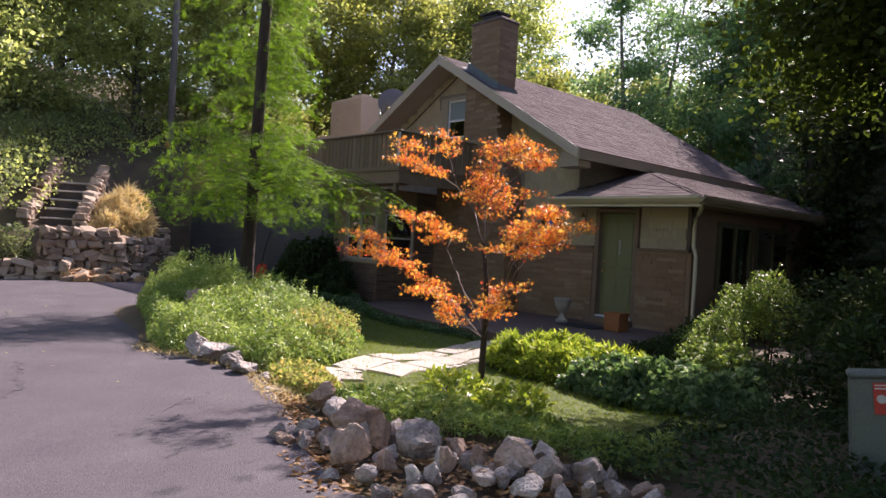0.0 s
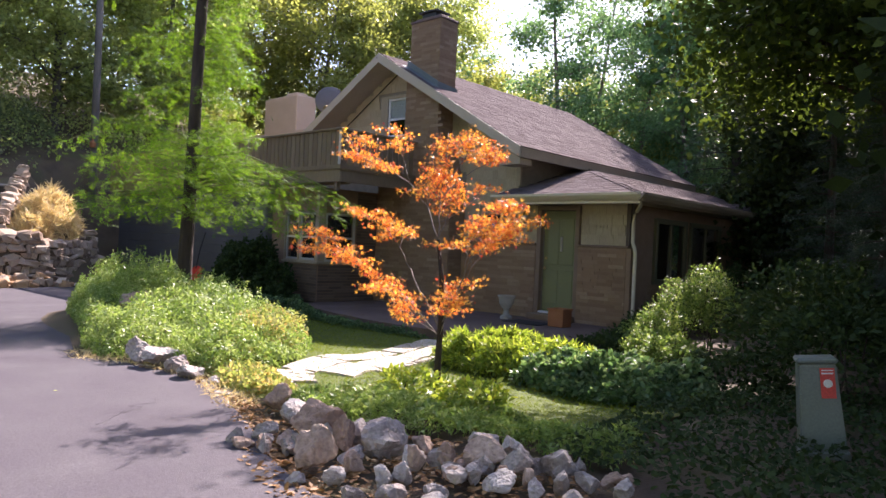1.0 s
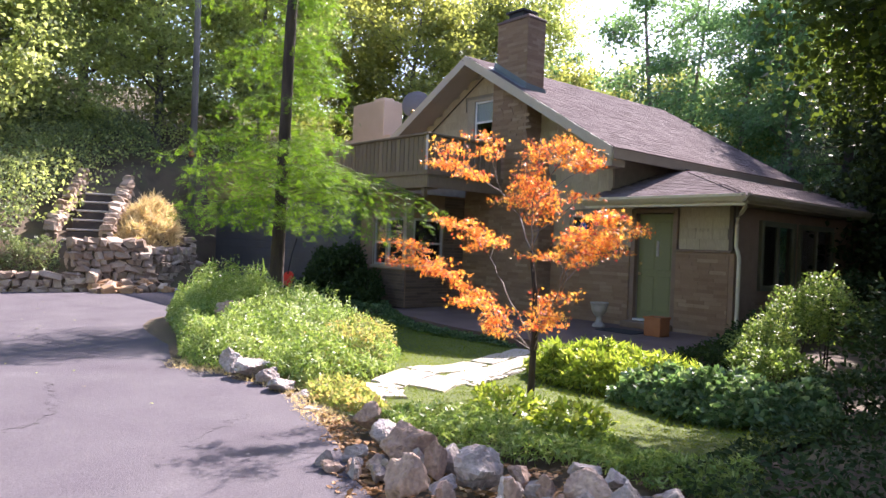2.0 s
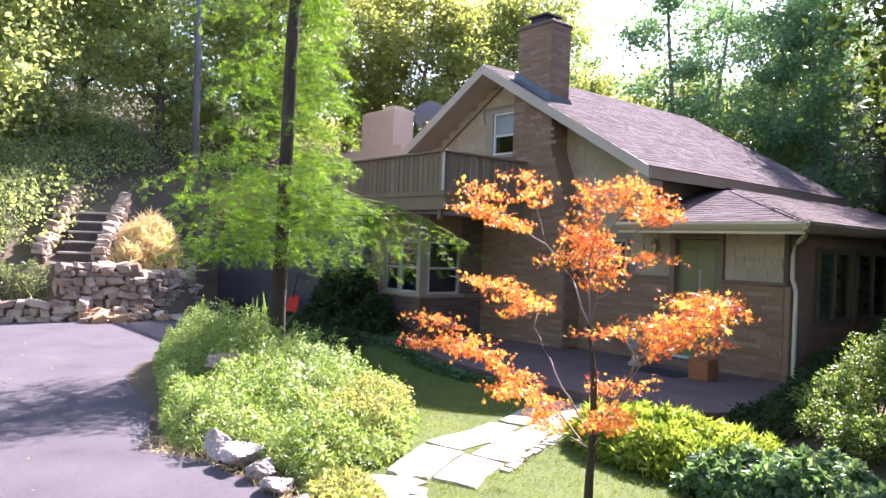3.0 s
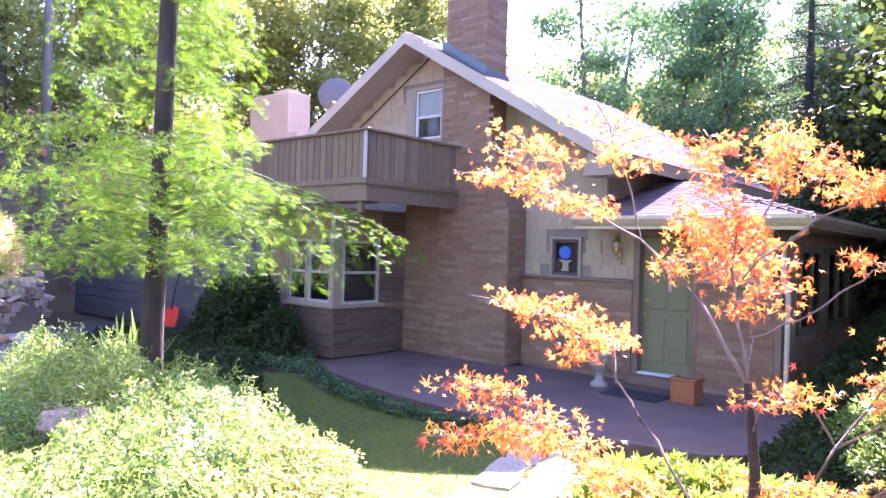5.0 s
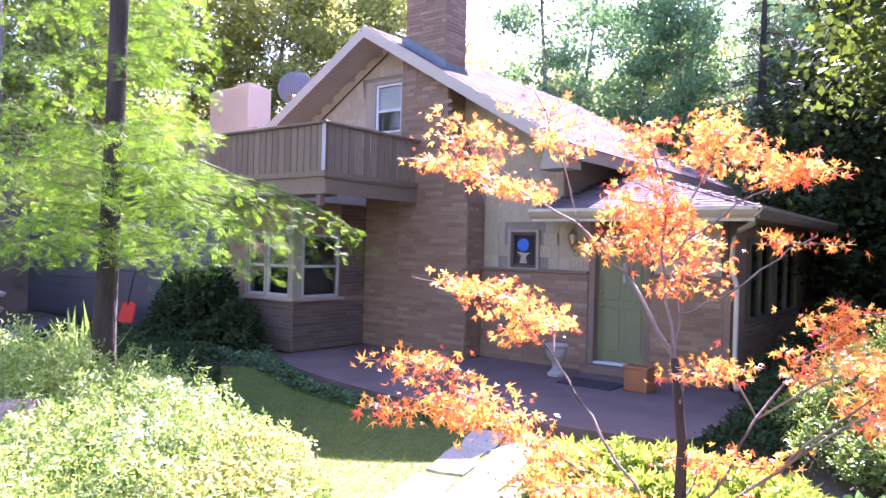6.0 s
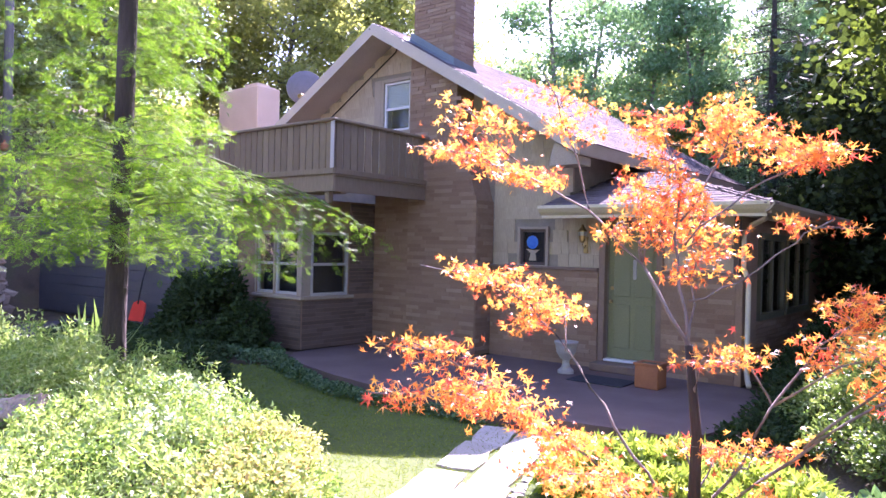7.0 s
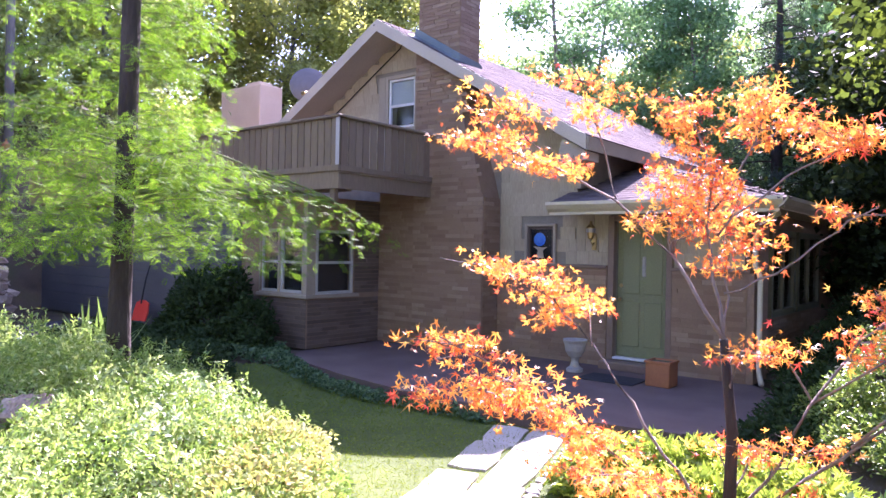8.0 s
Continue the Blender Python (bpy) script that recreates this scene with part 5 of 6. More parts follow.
part("ring", rg, M_WHITE, nt)
sl = boxes((-0.026, 0.026, -0.002, 0.0, -0.004, 0.004))
bmesh.ops.transform(sl, matrix=pose(0.057, -0.1185, 0.545, 0, 45, 0), verts=sl.verts)
part("bar", sl, M_WHITE, nt)


# ---- boulders ----
def boulder(name, label, x, y, w, h, mat, seed, group="", z=None, flat=1.0, category="boulder"):
    """A worn, faceted rock: a ball cut by random planes, then roughened."""
    rng = random.Random(seed)
    planes = [(Vector((rng.gauss(0, 1), rng.gauss(0, 1), rng.gauss(0, 1))).normalized(), rng.uniform(0.38, 0.75)) for _ in range(13)]
    bm = bmesh.new()
    bmesh.ops.create_icosphere(bm, subdivisions=4, radius=1)
    off = Vector((seed * 3.1, seed * 1.7, 0))
    for v in bm.verts:
        d = v.co.normalized()
        r = min([1.0] + [k / max(1e-6, n.dot(d)) for n, k in planes if n.dot(d) > 0.05])
        r *= 1 + 0.12 * noise.noise(d * 2.2 + off) + 0.07 * noise.noise(d * 6 + off) + 0.04 * noise.noise(d * 15 + off)
        v.co = d * r
    sx, sy = w * 0.52, w * 0.52 * rng.uniform(0.75, 1.15)
    ob = part(name, bm, mat)
    zz = (ground_z(x, y) + h * 0.42) if z is None else z
    ob.matrix_world = Matrix.LocRotScale((x, y, zz), Euler((rng.uniform(-0.3, 0.3), rng.uniform(-0.3, 0.3), rng.uniform(0, 6.3))), (sx, sy, h * 0.62 * flat))
    return tagged(ob, label, category, group)


ROCKS = [(3.6, -8.69, .27, .2), (4.14, -9.18, .19, .15), (3.97, -8.86, .25, .2), (4.41, -9.0, .42, .32), (4.92, -9.36, .24, .33), (4.72, -8.98, .2, .3), (4.67, -8.83, .17, .22), (5.05, -9.2, .16, .14), (4.96, -8.84, .36, .3), (5.12, -8.68, .18, .16), (5.29, -8.93, .17, .16), (5.39, -9.12, .18, .16), (5.33, -9.22, .16, .12), (5.15, -9.4, .16, .14), (5.37, -8.74, .21, .15), (5.32, -8.38, .26, .13), (5.6, -8.63, .29, .21), (5.58, -8.91, .2, .13), (5.54, -8.34, .18, .14), (5.8, -8.58, .22, .22), (5.96, -8.43, .3, .16), (5.84, -8.82, .22, .14), (5.62, -9.13, .19, .11), (5.53, -9.32, .2, .11), (6.0, -8.72, .17, .1), (6.14, -8.43, .18, .12)]
more = random.Random(31)
for i in range(40):
    a, b = more.random(), more.uniform(-0.3, 0.3)
    ROCKS.append((4.2 + 2.0 * a + b * 0.5, -9.15 + 0.75 * a - 0.15 * math.sin(a * 3) + b, more.uniform(0.1, 0.21), more.uniform(0.08, 0.16)))
for i, (rx, ry, rw, rh) in enumerate(ROCKS):
    m = M_ROCKB if (i in (0, 3, 4, 5, 9, 10, 7, 14, 16) or (i > 25 and i % 3 == 0)) else M_ROCK
    tone = "buff" if m is M_ROCKB else "pale grey"
    size = "large" if rw > 0.28 else "small" if rw < 0.19 else "middling"
    boulder("boulder", f"{size} {tone} boulder edging the asphalt driveway", rx, ry, rw, rh, m, 200 + i, "boulders edging the driveway")
for i, (rx, ry, rw, rh) in enumerate([(5.4, -9.5, .2, .12), (5.75, -9.3, .2, .12), (6.25, -8.75, .2, .12), (6.35, -8.4, .2, .12), (5.0, -9.55, .14, .1)]):
    boulder("boulder", "small pale grey boulder half sunk in dry leaves", rx, ry, rw, rh, M_ROCK, 240 + i, "boulders edging the driveway")
for i, (rx, ry, rw, rh) in enumerate([(-1.15, -7.72, .52, .4), (0.45, -8.1, .3, .24)]):
    boulder("boulder", "pale boulder poking out of the ground cover", rx, ry, rw, rh, M_ROCKB, 260 + i, "bed boulders", z=ground_z(rx, ry) + 0.12)
for i, (rx, ry, rw, rh) in enumerate([(1.02, -8.6, .34, .28), (1.32, -8.58, .42, .26), (1.68, -8.56, .36, .2), (2.02, -8.56, .34, .16), (2.34, -8.5, .26, .1)]):
    boulder("boulder", "whitish low stone edging the bed", rx, ry, rw, rh, M_ROCK, 270 + i, "bed boulders")

# ---- retaining wall, stone steps, rubble ----
rng = random.Random(9)


def stone_mesh(seed):
    r = random.Random(seed)
    bm = bmesh.new()
    bmesh.ops.create_cube(bm, size=1)
    bmesh.ops.bevel(bm, geom=bm.edges[:], offset=0.17, segments=1, affect="EDGES")
    for v in bm.verts:
        v.co += Vector((r.gauss(0, 0.07), r.gauss(0, 0.07), r.gauss(0, 0.07)))
    me = bpy.data.meshes.new("stone")
    bm.to_mesh(me)
    bm.free()
    me.materials.append(M_STONE)
    return me


STONES = [stone_mesh(k) for k in range(6)]


def dry_wall(label, a, b, z0, height, thick=0.35, slope=0.0):
    """A rough stone wall from a to b: courses of single stones on a core."""
    w = thing("retaining_wall", label, "wall")
    a, b = Vector((*a, 0)), Vector((*b, 0))
    d, L = (b - a).normalized(), (b - a).length
    ang = math.atan2(d.y, d.x)
    n = Vector((-d.y, d.x, 0))
    core = prism([a + Vector((0, 0, z0 - 0.3)), b + Vector((0, 0, z0 - 0.3 + slope * L)), b + Vector((0, 0, z0 + slope * L + height - 0.1)), a + Vector((0, 0, z0 + height - 0.1))], n * thick * 0.6)
    part("core", core, M_SOIL, w)
    z = 0.0
    while z < height:
        h = rng.uniform(0.09, 0.2)
        s = 0.0
        while s < L:
            l = rng.choice((0.11, 0.16, 0.22, 0.3, 0.42)) * rng.uniform(0.8, 1.2)
            o = new("stone", rng.choice(STONES))
            o.parent = w
            p = a + d * (s + l / 2) + n * thick * 0.3
            o.matrix_world = Matrix.LocRotScale((p.x, p.y, z0 + z + h / 2 + slope * (s + l / 2)), Euler((rng.gauss(0, 0.14), rng.gauss(0, 0.14), ang + rng.gauss(0, 0.2))), (l * 1.05, thick * rng.uniform(0.85, 1.25), h * rng.uniform(0.95, 1.3)))
            s += l
        z += h
    return w


dry_wall("rough sandstone retaining wall below the steps", (-9.95, -7.7), (-10.05, -6.0), 0.0, 1.12)
dry_wall("rough sandstone retaining wall beside the garage", (-10.05, -6.0), (-10.9, -4.4), 0.0, 1.0)
dry_wall("rough sandstone retaining wall beside the garage", (-10.9, -4.45), (-14.6, -4.45), 0.0, 1.3)
dry_wall("low stone border of the bank", (-10.1, -9.6), (-9.95, -7.7), 0.0, 0.42)
dry_wall("stone cheek wall beside the steps", (-10.75, -6.62), (-13.4, -5.35), 1.05, 0.42, 0.3, 0.5)
dry_wall("stone cheek wall beside the steps", (-11.1, -7.8), (-13.9, -6.45), 1.2, 0.34, 0.26, 0.5)
steps = thing("stone_steps", "worn stone steps climbing the bank between low walls", "steps")
for i in range(6):
    cx, cy, cz = -11.0 - 0.42 * i, -7.1 + 0.2 * i, 1.2 + 0.25 * i
    sb = boxes((-0.25, 0.27, -0.5, 0.5, -0.055, 0.0), bevel=0.015)
    bmesh.ops.transform(sb, matrix=pose(cx, cy, cz + 0.03, 0, 0, -24.7), verts=sb.verts)
    part("tread", sb, M_FLAG, steps, "pale tread")
    rb = boxes((-0.23, 0.23, -0.48, 0.48, -0.45, -0.072))
    bmesh.ops.transform(rb, matrix=pose(cx, cy, cz + 0.03, 0, 0, -24.7), verts=rb.verts)
    part("riser", rb, M_RISER, steps, "dark riser")
for i in range(46):
    u = rng.random()
    x, y = -9.35 - rng.uniform(0, 0.5) + 0.2 * (u < 0.5), -7.3 + 1.9 * rng.random()
    s = rng.uniform(0.12, 0.34)
    o = new("fallen_stone", rng.choice(STONES))
    o.data = o.data.copy()
    o.data.materials[0] = M_LOG if i % 3 else M_STONE
    hgt = s * rng.uniform(0.4, 0.8)
    o.matrix_world = Matrix.LocRotScale((x, y, 0.03 + hgt * 0.45 + max(0, (-9.5 - x)) * 0.9 * rng.random()), Euler((rng.gauss(0, 0.25), rng.gauss(0, 0.25), rng.uniform(0, 6.3))), (s, s * 0.7, hgt))
    tagged(o, "broken orange-tan sandstone piece fallen from the wall" if i % 3 else "broken grey stone fallen from the wall", "stone", "fallen wall stones")
bed("dry_grass", "golden dry grass on the terrace above the wall", "grass", [(-10.3, -6.5), (-10.7, -5.0), (-11.9, -4.5), (-13.4, -4.6), (-12.9, -5.3), (-11.5, -6.2)], 0.4, 12000, 0.26, "blade", M_STRAW, 301, -0.3, 1.6)
bed("bank_weeds", "ragged green weeds on the low bank", "weeds", [(-10.3, -9.3), (-10.3, -7.9), (-10.8, -7.7), (-10.9, -9.3)], 0.36, 3200, 0.1, "lance", M_BANK, 303, -0.1, 2.0)
gr = thing("drain_grate", "dark metal drain grate across the driveway", "drain")
part("frame", boxes((-10.6, -8.2, -4.96, -4.92, 0.03, 0.045), (-10.6, -8.2, -5.5, -5.46, 0.03, 0.045)), M_DARKMETAL, gr)
part("channel", boxes((-10.6, -8.2, -5.46, -4.96, 0.031, 0.034)), M_BLACK, gr)
for k in range(30):
    part("bar", boxes((-10.56 + k * 0.08, -10.52 + k * 0.08, -5.46, -4.96, 0.034, 0.046)), M_POST, gr)
pole = thing("utility_pole", "weathered grey utility pole among the trees", "pole")
part("shaft", tubes("shaft", [([(-16, -2.62, 1.0), (-16, -2.62, 7), (-16, -2.64, 13)], [0.13, 0.115, 0.095])], M_BARKG, 10), M_BARKG, pole)
part("crossarm", boxes((-16.08, -15.92, -3.5, -1.7, 12.2, 12.34)), M_BARKG, pole)
# Small orange object taken for a bird feeder, not a lamp.
fd = lathe([(0.02, 0.0), (0.09, 0.03), (0.10, 0.16), (0.03, 0.24), (0.02, 0.3)], 10)
bmesh.ops.transform(fd, matrix=Matrix.Translation((-15.78, -2.75, 4.05)), verts=fd.verts)
part("lantern", fd, M_TERRA, pole, "small orange object by the pole, taken for a bird feeder")

# ---- path ----
path = thing("flagstone_path", "pale flagstone path crossing the lawn to the patio", "path", kind="structure")


def slab(cx, cy, l, w, ang, seed):
    r = random.Random(seed)
    pts = []
    for u, v in ((-1, -1), (-0.3, -1.03), (0.35, -0.98), (1, -1), (1.02, 0), (1, 1), (0.3, 1.02), (-0.35, 0.97), (-1, 1), (-1.02, 0)):
        a, b = u * l / 2 + r.gauss(0, 0.012), v * w / 2 + r.gauss(0, 0.012)
        px, py = cx + a * math.cos(ang) - b * math.sin(ang), cy + a * math.sin(ang) + b * math.cos(ang)
        pts.append((px, py, ground_z(px, py) + 0.035 + r.uniform(-0.006, 0.008)))
    bm = prism(pts, (0, 0, -0.07))
    bm.faces.ensure_lookup_table()
    bmesh.ops.bevel(bm, geom=list(bm.faces[0].edges) if len(bm.faces[0].verts) == 10 else [], offset=0.008, segments=1, affect="EDGES")
    part("flagstone", bm, M_FLAG, path)


PC = [Vector(p) for p in ((0.75, -3.5, 0), (0.98, -4.2, 0), (1.3, -5.3, 0), (1.7, -6.2, 0), (2.25, -7.15, 0))]
prand = random.Random(21)
for side, width in ((0.2, 0.385), (-0.21, 0.37)):
    u = 0.02 + prand.uniform(0, 0.04)
    while u < 0.97:
        l = prand.uniform(0.5, 1.15)
        du = l / 4.1
        q, d = along(PC, min(0.99, u + du / 2))
        nrm = Vector((-d.y, d.x, 0))
        off = side + prand.gauss(0, 0.012)
        slab(q.x + nrm.x * off, q.y + nrm.y * off, l, width + prand.uniform(-0.02, 0.015), math.atan2(d.y, d.x) + prand.gauss(0, 0.025), 400 + int(u * 1000) + int(side * 10))
        u += du + prand.uniform(0.002, 0.007)
for k in range(22):
    q, d = along(PC, 0.15 + 0.8 * k / 22)
    nrm = Vector((-d.y, d.x, 0))
    slab(q.x + nrm.x * 0.47, q.y + nrm.y * 0.47, 0.11, 0.08, math.atan2(d.y, d.x) + prand.gauss(0, 0.15), 500 + k)
slab(2.4, -8.02, 0.62, 0.7, 0.7, 450)
slab(2.82, -8.4, 0.5, 0.6, 0.5, 451)
for i in range(4):
    slab(2.25 + 0.18 * i, -7.55 - 0.1 * i, 0.2, 0.16, 0.4 * i, 460 + i)

# ---- small planting ----
bed("lawn_grass", "short green grass blades of the lawn", "grass", LAWN, 0.028, 42000, 0.045, "blade", M_GRASS, 311, -0.3, 0.2)
bed("edge_weeds", "yellowing weeds along the driveway edge", "weeds", [(3.4, -8.62), (2.7, -8.62), (2.0, -8.4), (1.0, -8.45), (1.0, -8.2), (2.3, -7.9), (3.3, -8.3)], 0.12, 5000, 0.05, "oval", M_AUTUMN, 313, 0.3)
bush("turning_shrub", "low shrub with yellow and reddish turning leaves", "shrub", [(1.15, -7.35, 0.15, 0.5, 0.45, 0.3), (0.6, -6.8, 0.15, 0.5, 0.45, 0.32), (1.5, -7.8, 0.1, 0.35, 0.3, 0.22)], 8000, 0.042, "oval", M_AUTUMN, 315)
bush("turning_shrub", "small yellow-leaved shrub beside the maple trunk", "shrub", [(4.1, -7.75, 0.12, 0.35, 0.25, 0.2), (4.7, -7.7, 0.12, 0.3, 0.25, 0.2)], 1200, 0.06, "oval", M_FERN, 317)
bed("ivy", "trailing ivy along the patio edge", "ivy", [(-5.4, -2.75), (-4.5, -2.55), (-4.1, -2.8), (-3.4, -3.08), (-2.4, -3.36), (-1.2, -3.56), (-0.1, -3.6), (0.3, -3.58), (0.3, -3.7), (-0.3, -3.78), (-1.3, -3.84), (-2.6, -3.68), (-3.7, -3.45), (-4.6, -3.6), (-5.6, -3.7)], 0.13, 6500, 0.055, "oval", M_IVY, 319, 0.5, 0.9)
bed("shade_cover", "ground cover between lawn and lower wall, darkened for shade", "ground cover", [(-5.0, -6.2), (-2.6, -5.5), (-1.3, -5.5), (-2.8, -4.7), (-4.2, -3.8), (-4.7, -3.4), (-9.2, -3.0), (-9.0, -4.2), (-7.0, -5.6)], 0.22, 12000, 0.075, "oval", M_SHADECOVER, 321)
bed("litter", "dry brown leaves lying among the boulders", "leaf litter", [(3.5, -8.75), (4.2, -9.35), (5.0, -9.75), (5.9, -9.55), (6.6, -9.0), (6.2, -8.2), (5.2, -8.4), (4.4, -8.75)], 0.02, 1500, 0.05, "oval", M_LITTER, 323, 0.8, 0.1)
iris = thing("iris_clump", "tall green sword-leaved iris clump by the tree", "plant", at=(0, 0, 0))
nr_i = random.Random(5)
for k in range(46):
    ip = [(nr_i.gauss(-3.3, 0.1), nr_i.gauss(-6.3, 0.1), 0.36)]
    part("blade", leaves("blade", ip, 0.6, "blade", M_SHRUB, 500 + k, -0.2, [(nr_i.gauss(0, 0.18), nr_i.gauss(0, 0.18), 1.0)], 0.05), M_SHRUB, iris)
bed("edge_litter", "dry grass and fallen leaves along the driveway edge", "leaf litter", [(3.3, -9.0), (2.75, -8.86), (2.2, -8.66), (1.2, -8.76), (0.5, -9.08), (0.1, -9.0), (0.1, -8.75), (0.5, -8.8), (1.2, -8.5), (2.2, -8.38), (2.75, -8.55), (3.4, -8.7)], 0.05, 1600, 0.06, "blade", M_STRAW, 331, 0.1, 0.6)
bed("edge_litter", "brown leaf litter along the driveway edge", "leaf litter", [(5.4, -9.85), (4.5, -9.6), (3.7, -9.2), (2.75, -8.9), (2.2, -8.66), (1.2, -8.76), (1.2, -8.5), (2.2, -8.38), (2.75, -8.55), (3.5, -8.75), (4.3, -9.2), (5.2, -9.5)], 0.025, 1500, 0.045, "oval", M_LITTER, 333, 0.7, 0.3)
bed("fallen_leaves", "few pale fallen leaves scattered over the asphalt", "fallen leaves", [(-8, -7.2), (-2, -9.2), (3.5, -9.6), (5.5, -11), (2, -14), (-8, -12)], 0.035, 130, 0.035, "oval", M_AUTUMN, 335, 0.95, 0.0)
cr = random.Random(77)
for x, y, a0, n in ((0.6, -10.2, -0.5, 60), (2.2, -10.6, -1.3, 34), (-3.5, -9.6, 0.1, 70), (3.2, -9.9, 2.4, 26)):
    pts = [Vector((x, y, 0.0292))]
    for _ in range(n):
        a = a0 + cr.gauss(0, 0.75)
        pts.append(pts[-1] + Vector((math.cos(a), math.sin(a), 0)) * 0.045)
    part("crack", tubes("crack", [(pts, [0.0034 * cr.uniform(0.5, 1.3) for _ in pts])], M_SEAM, 4), M_SEAM, driveway)


# ---- pieces: bricks, shakes, roof shingles ----
def unit_box(name, mat, b=0.0):
    v = [(x, y, z) for x in (-0.5, 0.5) for y in (-0.5, 0.5) for z in (-0.5, 0.5)]
    f = [(0, 1, 3, 2), (4, 6, 7, 5), (0, 4, 5, 1), (2, 3, 7, 6), (0, 2, 6, 4), (1, 5, 7, 3)]
    return mesh_of(name, v, f, mat)


BOXV = np.array([(x, y, z) for x in (-0.5, 0.5) for y in (-0.5, 0.5) for z in (-0.5, 0.5)])
BOXF = [(0, 1, 3, 2), (4, 6, 7, 5), (0, 4, 5, 1), (2, 3, 7, 6), (0, 2, 6, 4), (1, 5, 7, 3)]
ME_BRICK, ME_SHAKE, ME_TAB = unit_box("brick", M_BRICK), unit_box("shake", M_SIDING), unit_box("shingle", M_ROOFP)
prng = random.Random(55)


def brick_cells(u0, u1, z0, z1, inside, course=0.068, length=0.36):
    """Places of bricks on a face: (centre along, centre up, length)."""
    out, row, z = [], 0, z0
    while z + course <= z1 + 0.001:
        u = u0 - (row % 2) * length / 2 - prng.uniform(0, 0.06)
        while u < u1:
            l = length * prng.uniform(0.75, 1.12)
            a, b = max(u, u0), min(u + l, u1)
            if b - a > 0.03 and inside((a + b) / 2, z + course / 2):
                out.append(((a + b) / 2, z + course / 2, b - a - 0.007))
            u += l
        z += course
        row += 1
    return out


def lay(cells, origin, du, out, parent, mode, course=0.068, proud=0.009, joined_mat=None):
    """Bricks on a face through origin along du; out is the outward normal."""
    origin, du, out = Vector(origin), Vector(du), Vector(out)
    rot = Matrix((du, -out, Vector((0, 0, 1)))).transposed()
    verts, faces = [], []
    for u, z, l in cells:
        p = origin + du * u + Vector((0, 0, z)) + out * (prng.uniform(-0.002, 0.004))
        if mode == "parts":
            o = new("brick", ME_BRICK)
            o.parent = parent
            o.matrix_world = Matrix.LocRotScale(p, rot.to_quaternion(), (l, proud * 2, course - 0.007))
        else:
            o = len(verts)
            for v in BOXV:
                verts.append(p + du * (v[0] * l) - out * (v[1] * proud * 2) + Vector((0, 0, v[2] * (course - 0.007))))
            faces += [tuple(i + o for i in f) for f in BOXF]
    if mode != "parts":
        ob = part("brickwork", mesh_of("brickwork", verts, faces, joined_mat or M_BRICKS), None, parent)
        tagged(ob, "tan and brown brick courses", kind="stuff")


yes = lambda u, z: True
lay(brick_cells(0.895, 1.91, 0.0, 1.47, yes), (0, -0.085, 0), (1, 0, 0), (0, -1, 0), wr, "parts")
lay(brick_cells(-2.08, -0.104, 0.0, 1.47, yes), (0, -0.085, 0), (1, 0, 0), (0, -1, 0), wl, "parts")


def breast_in(u, z):
    right = -2.13 if z < 2.5 else -2.13 - 0.47 * ((z - 2.5) / 1.5) ** 1.15 if z < 4.0 else -2.6
    return u < right - 0.03 and z < roof_z(u) - 0.2


lay(brick_cells(-3.64, -2.13, 0.0, 5.25, breast_in), (0, -0.48, 0), (1, 0, 0), (0, -1, 0), breast, "joined")
lay(brick_cells(-4.5, -3.65, 0.0, 2.6, yes), (0, -0.45, 0), (1, 0, 0), (0, -1, 0), low_front, "joined")
lay(brick_cells(-0.46, 0.0, 0.0, 2.6, yes), (-2.13, 0, 0), (0, 1, 0), (1, 0, 0), breast, "joined")
lay(brick_cells(-0.46, 0.0, 4.02, 4.58, yes), (-2.6, 0, 0), (0, 1, 0), (1, 0, 0), breast, "joined")
lay(brick_cells(-3.78, -2.85, 4.9, 6.54, yes), (0, -0.26, 0), (1, 0, 0), (0, -1, 0), stack, "joined")
lay(brick_cells(-0.26, 0.31, 4.7, 6.54, yes), (-2.85, 0, 0), (0, 1, 0), (1, 0, 0), stack, "joined")
# These three faces take the stone with deck shade in its colour.
lay(brick_cells(LOW + 0.02, -0.46, 0.0, 0.84, yes), (-4.5, 0, 0), (0, 1, 0), (1, 0, 0), low_side, "joined", joined_mat=M_SHADESTONE)
lay(brick_cells(-1.08, -0.46, 0.9, 2.55, yes), (-4.5, 0, 0), (0, 1, 0), (1, 0, 0), low_side, "joined", joined_mat=M_SHADESTONE)
lay(brick_cells(-6.3, -4.5, 0.0, 0.84, yes), (0, LOW, 0), (1, 0, 0), (0, -1, 0), low_wall, "joined", joined_mat=M_SHADESTONE)
lay(brick_cells(0.6, 9.0, 0.0, 0.78, yes), (1.90, 0, 0), (0, 1, 0), (1, 0, 0), side_wall, "joined")


def shakes(parent, u0, u1, z0, z1, inside, course=0.19):
    z, row = z0, 0
    while z < z1:
        u = u0
        while u < u1 - 0.02:
            l = min(prng.uniform(0.13, 0.30), u1 - u)
            if l > 0.04 and inside(u + l / 2, z + course / 2):
                o = new("shake", ME_SHAKE)
                o.parent = parent
                h = course + prng.uniform(0.0, 0.012)
                o.matrix_world = Matrix.LocRotScale((u + l / 2, 0.006 + prng.uniform(-0.002, 0.002), z + h / 2), Euler((radians(4.5), 0, radians(prng.gauss(0, 0.4)))), (l - 0.004, 0.018, h))
            u += l
        z += course
        row += 1


shakes(gable_wall, -2.10, -0.66, 1.52, 4.4, lambda u, z: z < roof_z(u) - 0.19 and not (SWIN[0] - 0.12 < u < SWIN[1] + 0.12 and z < SWIN[3] + 0.16))
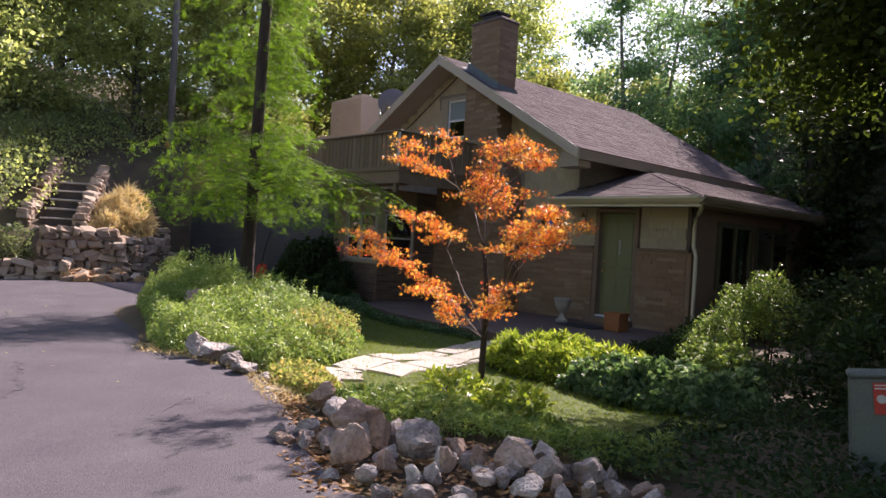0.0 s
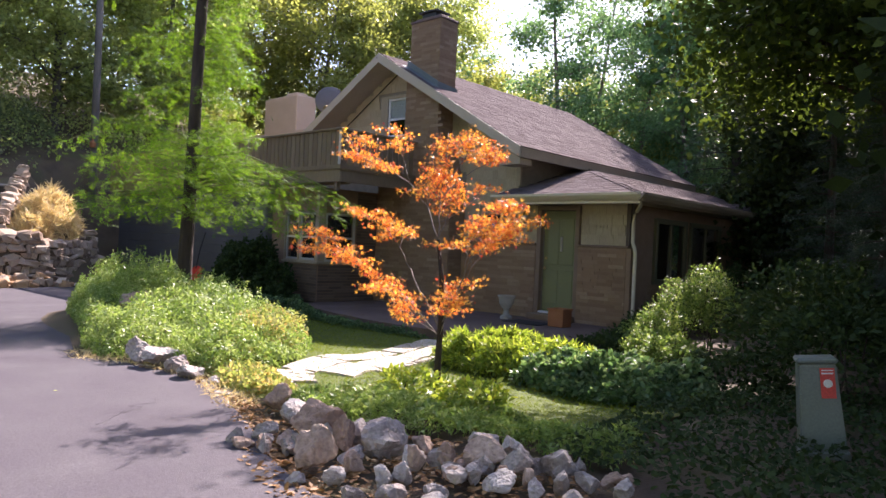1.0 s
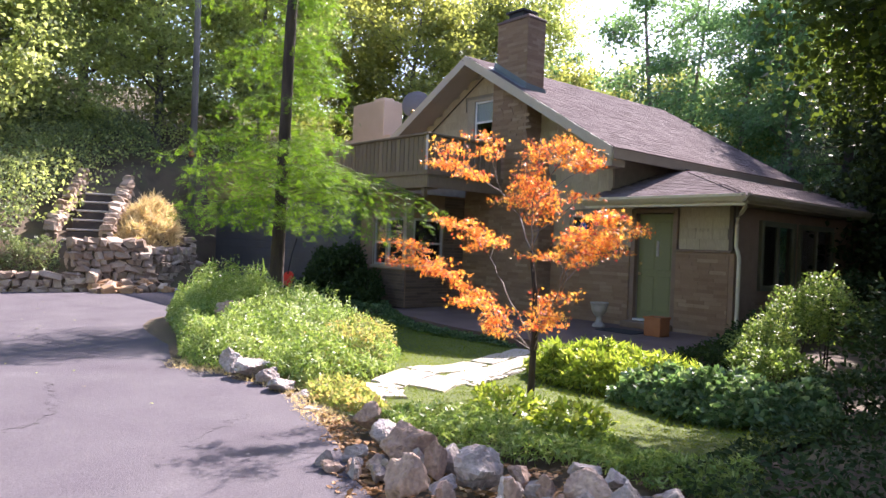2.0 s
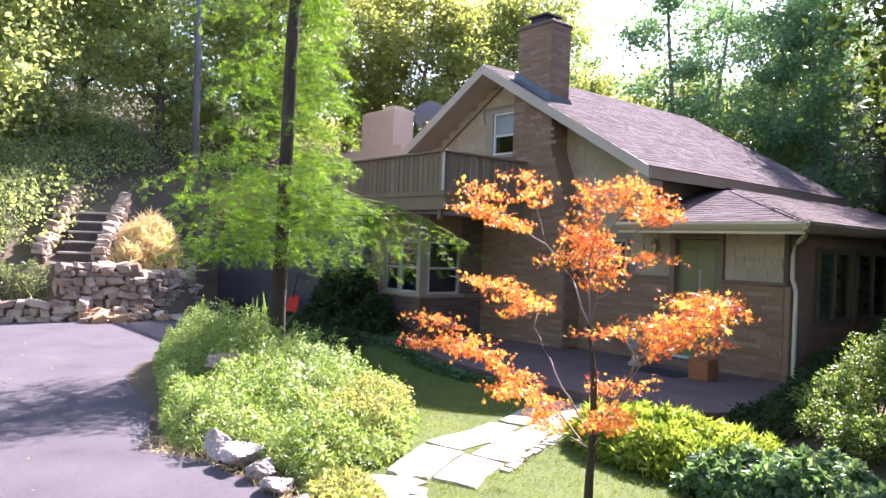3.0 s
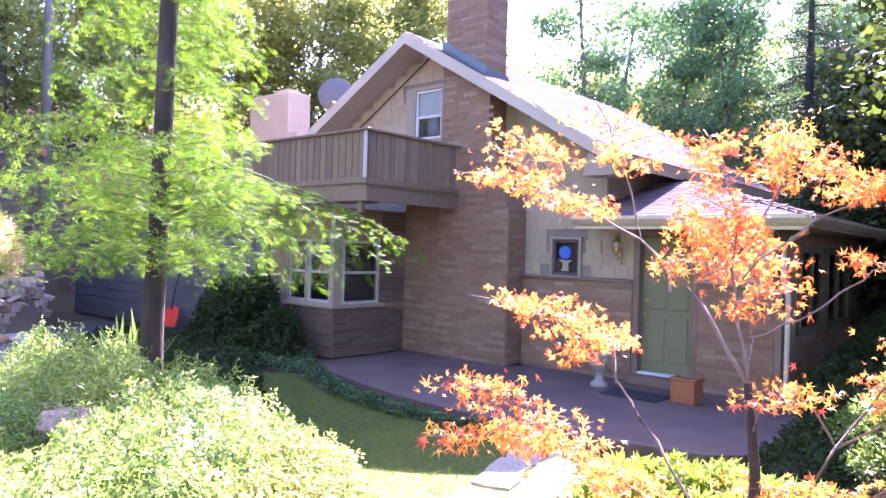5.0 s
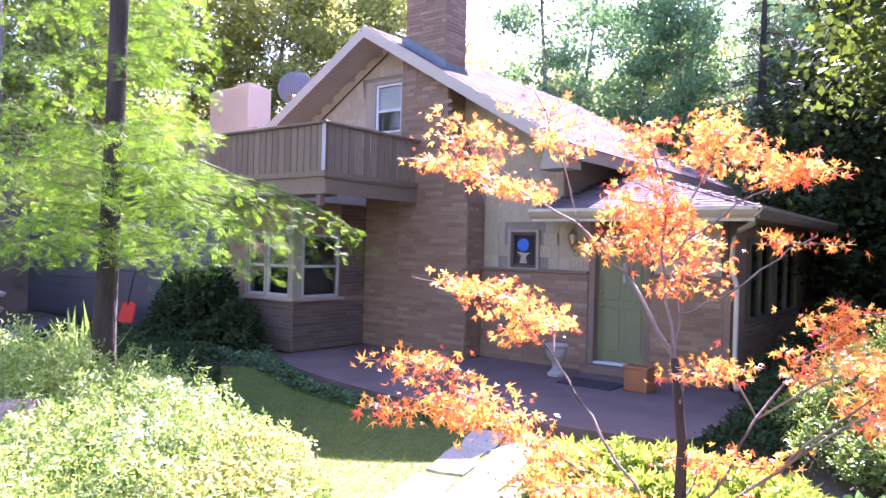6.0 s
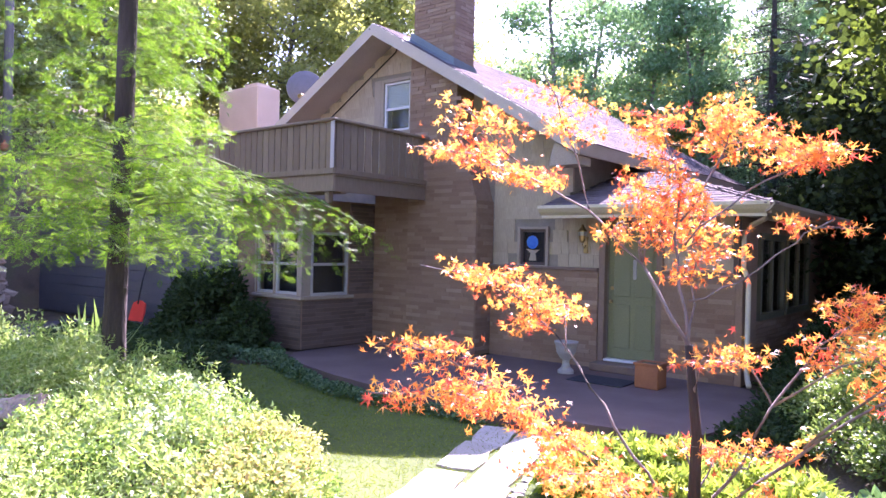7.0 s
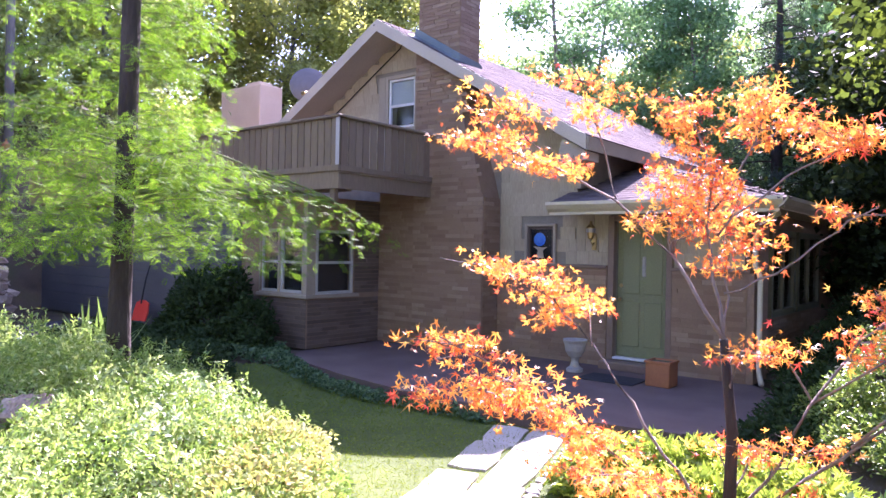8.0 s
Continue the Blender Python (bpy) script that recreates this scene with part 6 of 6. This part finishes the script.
shakes(gable_wall, -2.59, -2.10, 3.04, 4.8, lambda u, z: z < roof_z(u) - 0.19)
shakes(gable_wall, -8.2, -3.65, 3.0, 5.8, lambda u, z: z < roof_z(u) - 0.19 and not (-5.0 < u < -3.96 and z < 5.06))
shakes(porch_wall, -0.66, -0.10, 1.52, 2.3, lambda u, z: True)
shakes(porch_wall, 0.89, 1.86, 1.52, 2.3, lambda u, z: True)


def tabs(origin, du, dv, U, Vn, inside, parent, mode, tab=0.3, expo=0.145):
    """Roof shingles on the plane through origin: du along the eave, dv up the slope."""
    origin, du, dv = Vector(origin), Vector(du).normalized(), Vector(dv).normalized()
    n = du.cross(dv)
    if n.z < 0:
        n = -n
    tilt = 0.035
    verts, faces, v, row = [], [], 0.0, 0
    rot = Matrix((du, dv, du.cross(dv))).transposed().to_quaternion()
    while v < Vn:
        u = -(row % 2) * tab / 2
        while u < U:
            l = tab * prng.uniform(0.85, 1.15)
            a, b = max(0, u), min(U, u + l)
            p = origin + du * ((a + b) / 2) + dv * (v + expo * 0.6)
            if b - a > 0.03 and inside(p):
                if mode == "parts":
                    o = new("shingle", ME_TAB)
                    o.parent = parent
                    o.matrix_world = Matrix.LocRotScale(p + n * (0.006 + prng.uniform(0, 0.004)), rot @ Euler((-tilt, 0, 0)).to_quaternion(), (b - a - 0.005, expo * 1.25, 0.013))
                else:
                    k = len(verts)
                    lift = prng.uniform(0, 0.004)
                    for q in BOXV:
                        verts.append(p + du * (q[0] * (b - a - 0.005)) + dv * (q[1] * expo * 1.25) + n * (0.006 + lift + q[2] * 0.013 - q[1] * expo * tilt))
                    faces += [tuple(i + k for i in f) for f in BOXF]
            u += l
        v += expo
        row += 1
    if mode != "parts":
        ob = part("shingles", mesh_of("shingles", verts, faces, M_ROOF), None, parent)
        tagged(ob, "overlapping brown roof shingles", kind="stuff")


SL = math.hypot(EX - AX, AZ - EZ)
on_stack = lambda p: not (-3.80 < p.x < -2.84 and -0.28 < p.y < 0.32)
tabs((EX + 0.03, YF, EZ), (0, 1, 0), (AX - EX, 0, AZ - EZ), YB - YF, SL - 0.1, on_stack, roof, "joined")
tabs((LX - 0.03, YF, LZ), (0, 1, 0), (AX - LX, 0, AZ - LZ), YB - YF, SL - 0.1, on_stack, roof, "joined")
tabs((-0.79, -0.66, porch_z(0, -0.66) - 0.02), (1, 0, 0), (0, 1, PK), 3.24, 2.5, lambda p: in_poly(pf, p.x, p.y), porch_roof, "parts")
tabs((2.45, -0.64, PZ - 0.02), (0, 1, 0), (-1, 0, PK), 9.7, 2.8, lambda p: in_poly(pr, p.x, p.y), porch_roof, "joined")
for k in range(15):
    s = k / 15 * 2.36
    hp = Vector((2.43 - s, -0.64 + s, PZ + PK * s + 0.012))
    cap = boxes((-0.09, 0.09, -0.11, 0.11, -0.006, 0.008))
    for v in cap.verts:
        v.co.z -= abs(v.co.x) * 0.3
    bmesh.ops.transform(cap, matrix=Matrix.Translation(hp) @ pose(0, 0, 0, 0, 0, 45) @ pose(0, 0, 0, 16, 0, 0), verts=cap.verts)
    part("hip_cap", cap, M_ROOFP, porch_roof)
rc = boxes((AX - 0.1, AX, YF - 0.02, YB, -0.004, 0.008), (AX, AX + 0.1, YF - 0.02, YB, -0.004, 0.008))
for v in rc.verts:
    v.co.z += AZ + 0.006 - abs(v.co.x - AX) * SLOPE
part("ridge_cap", rc, M_ROOFP, roof)
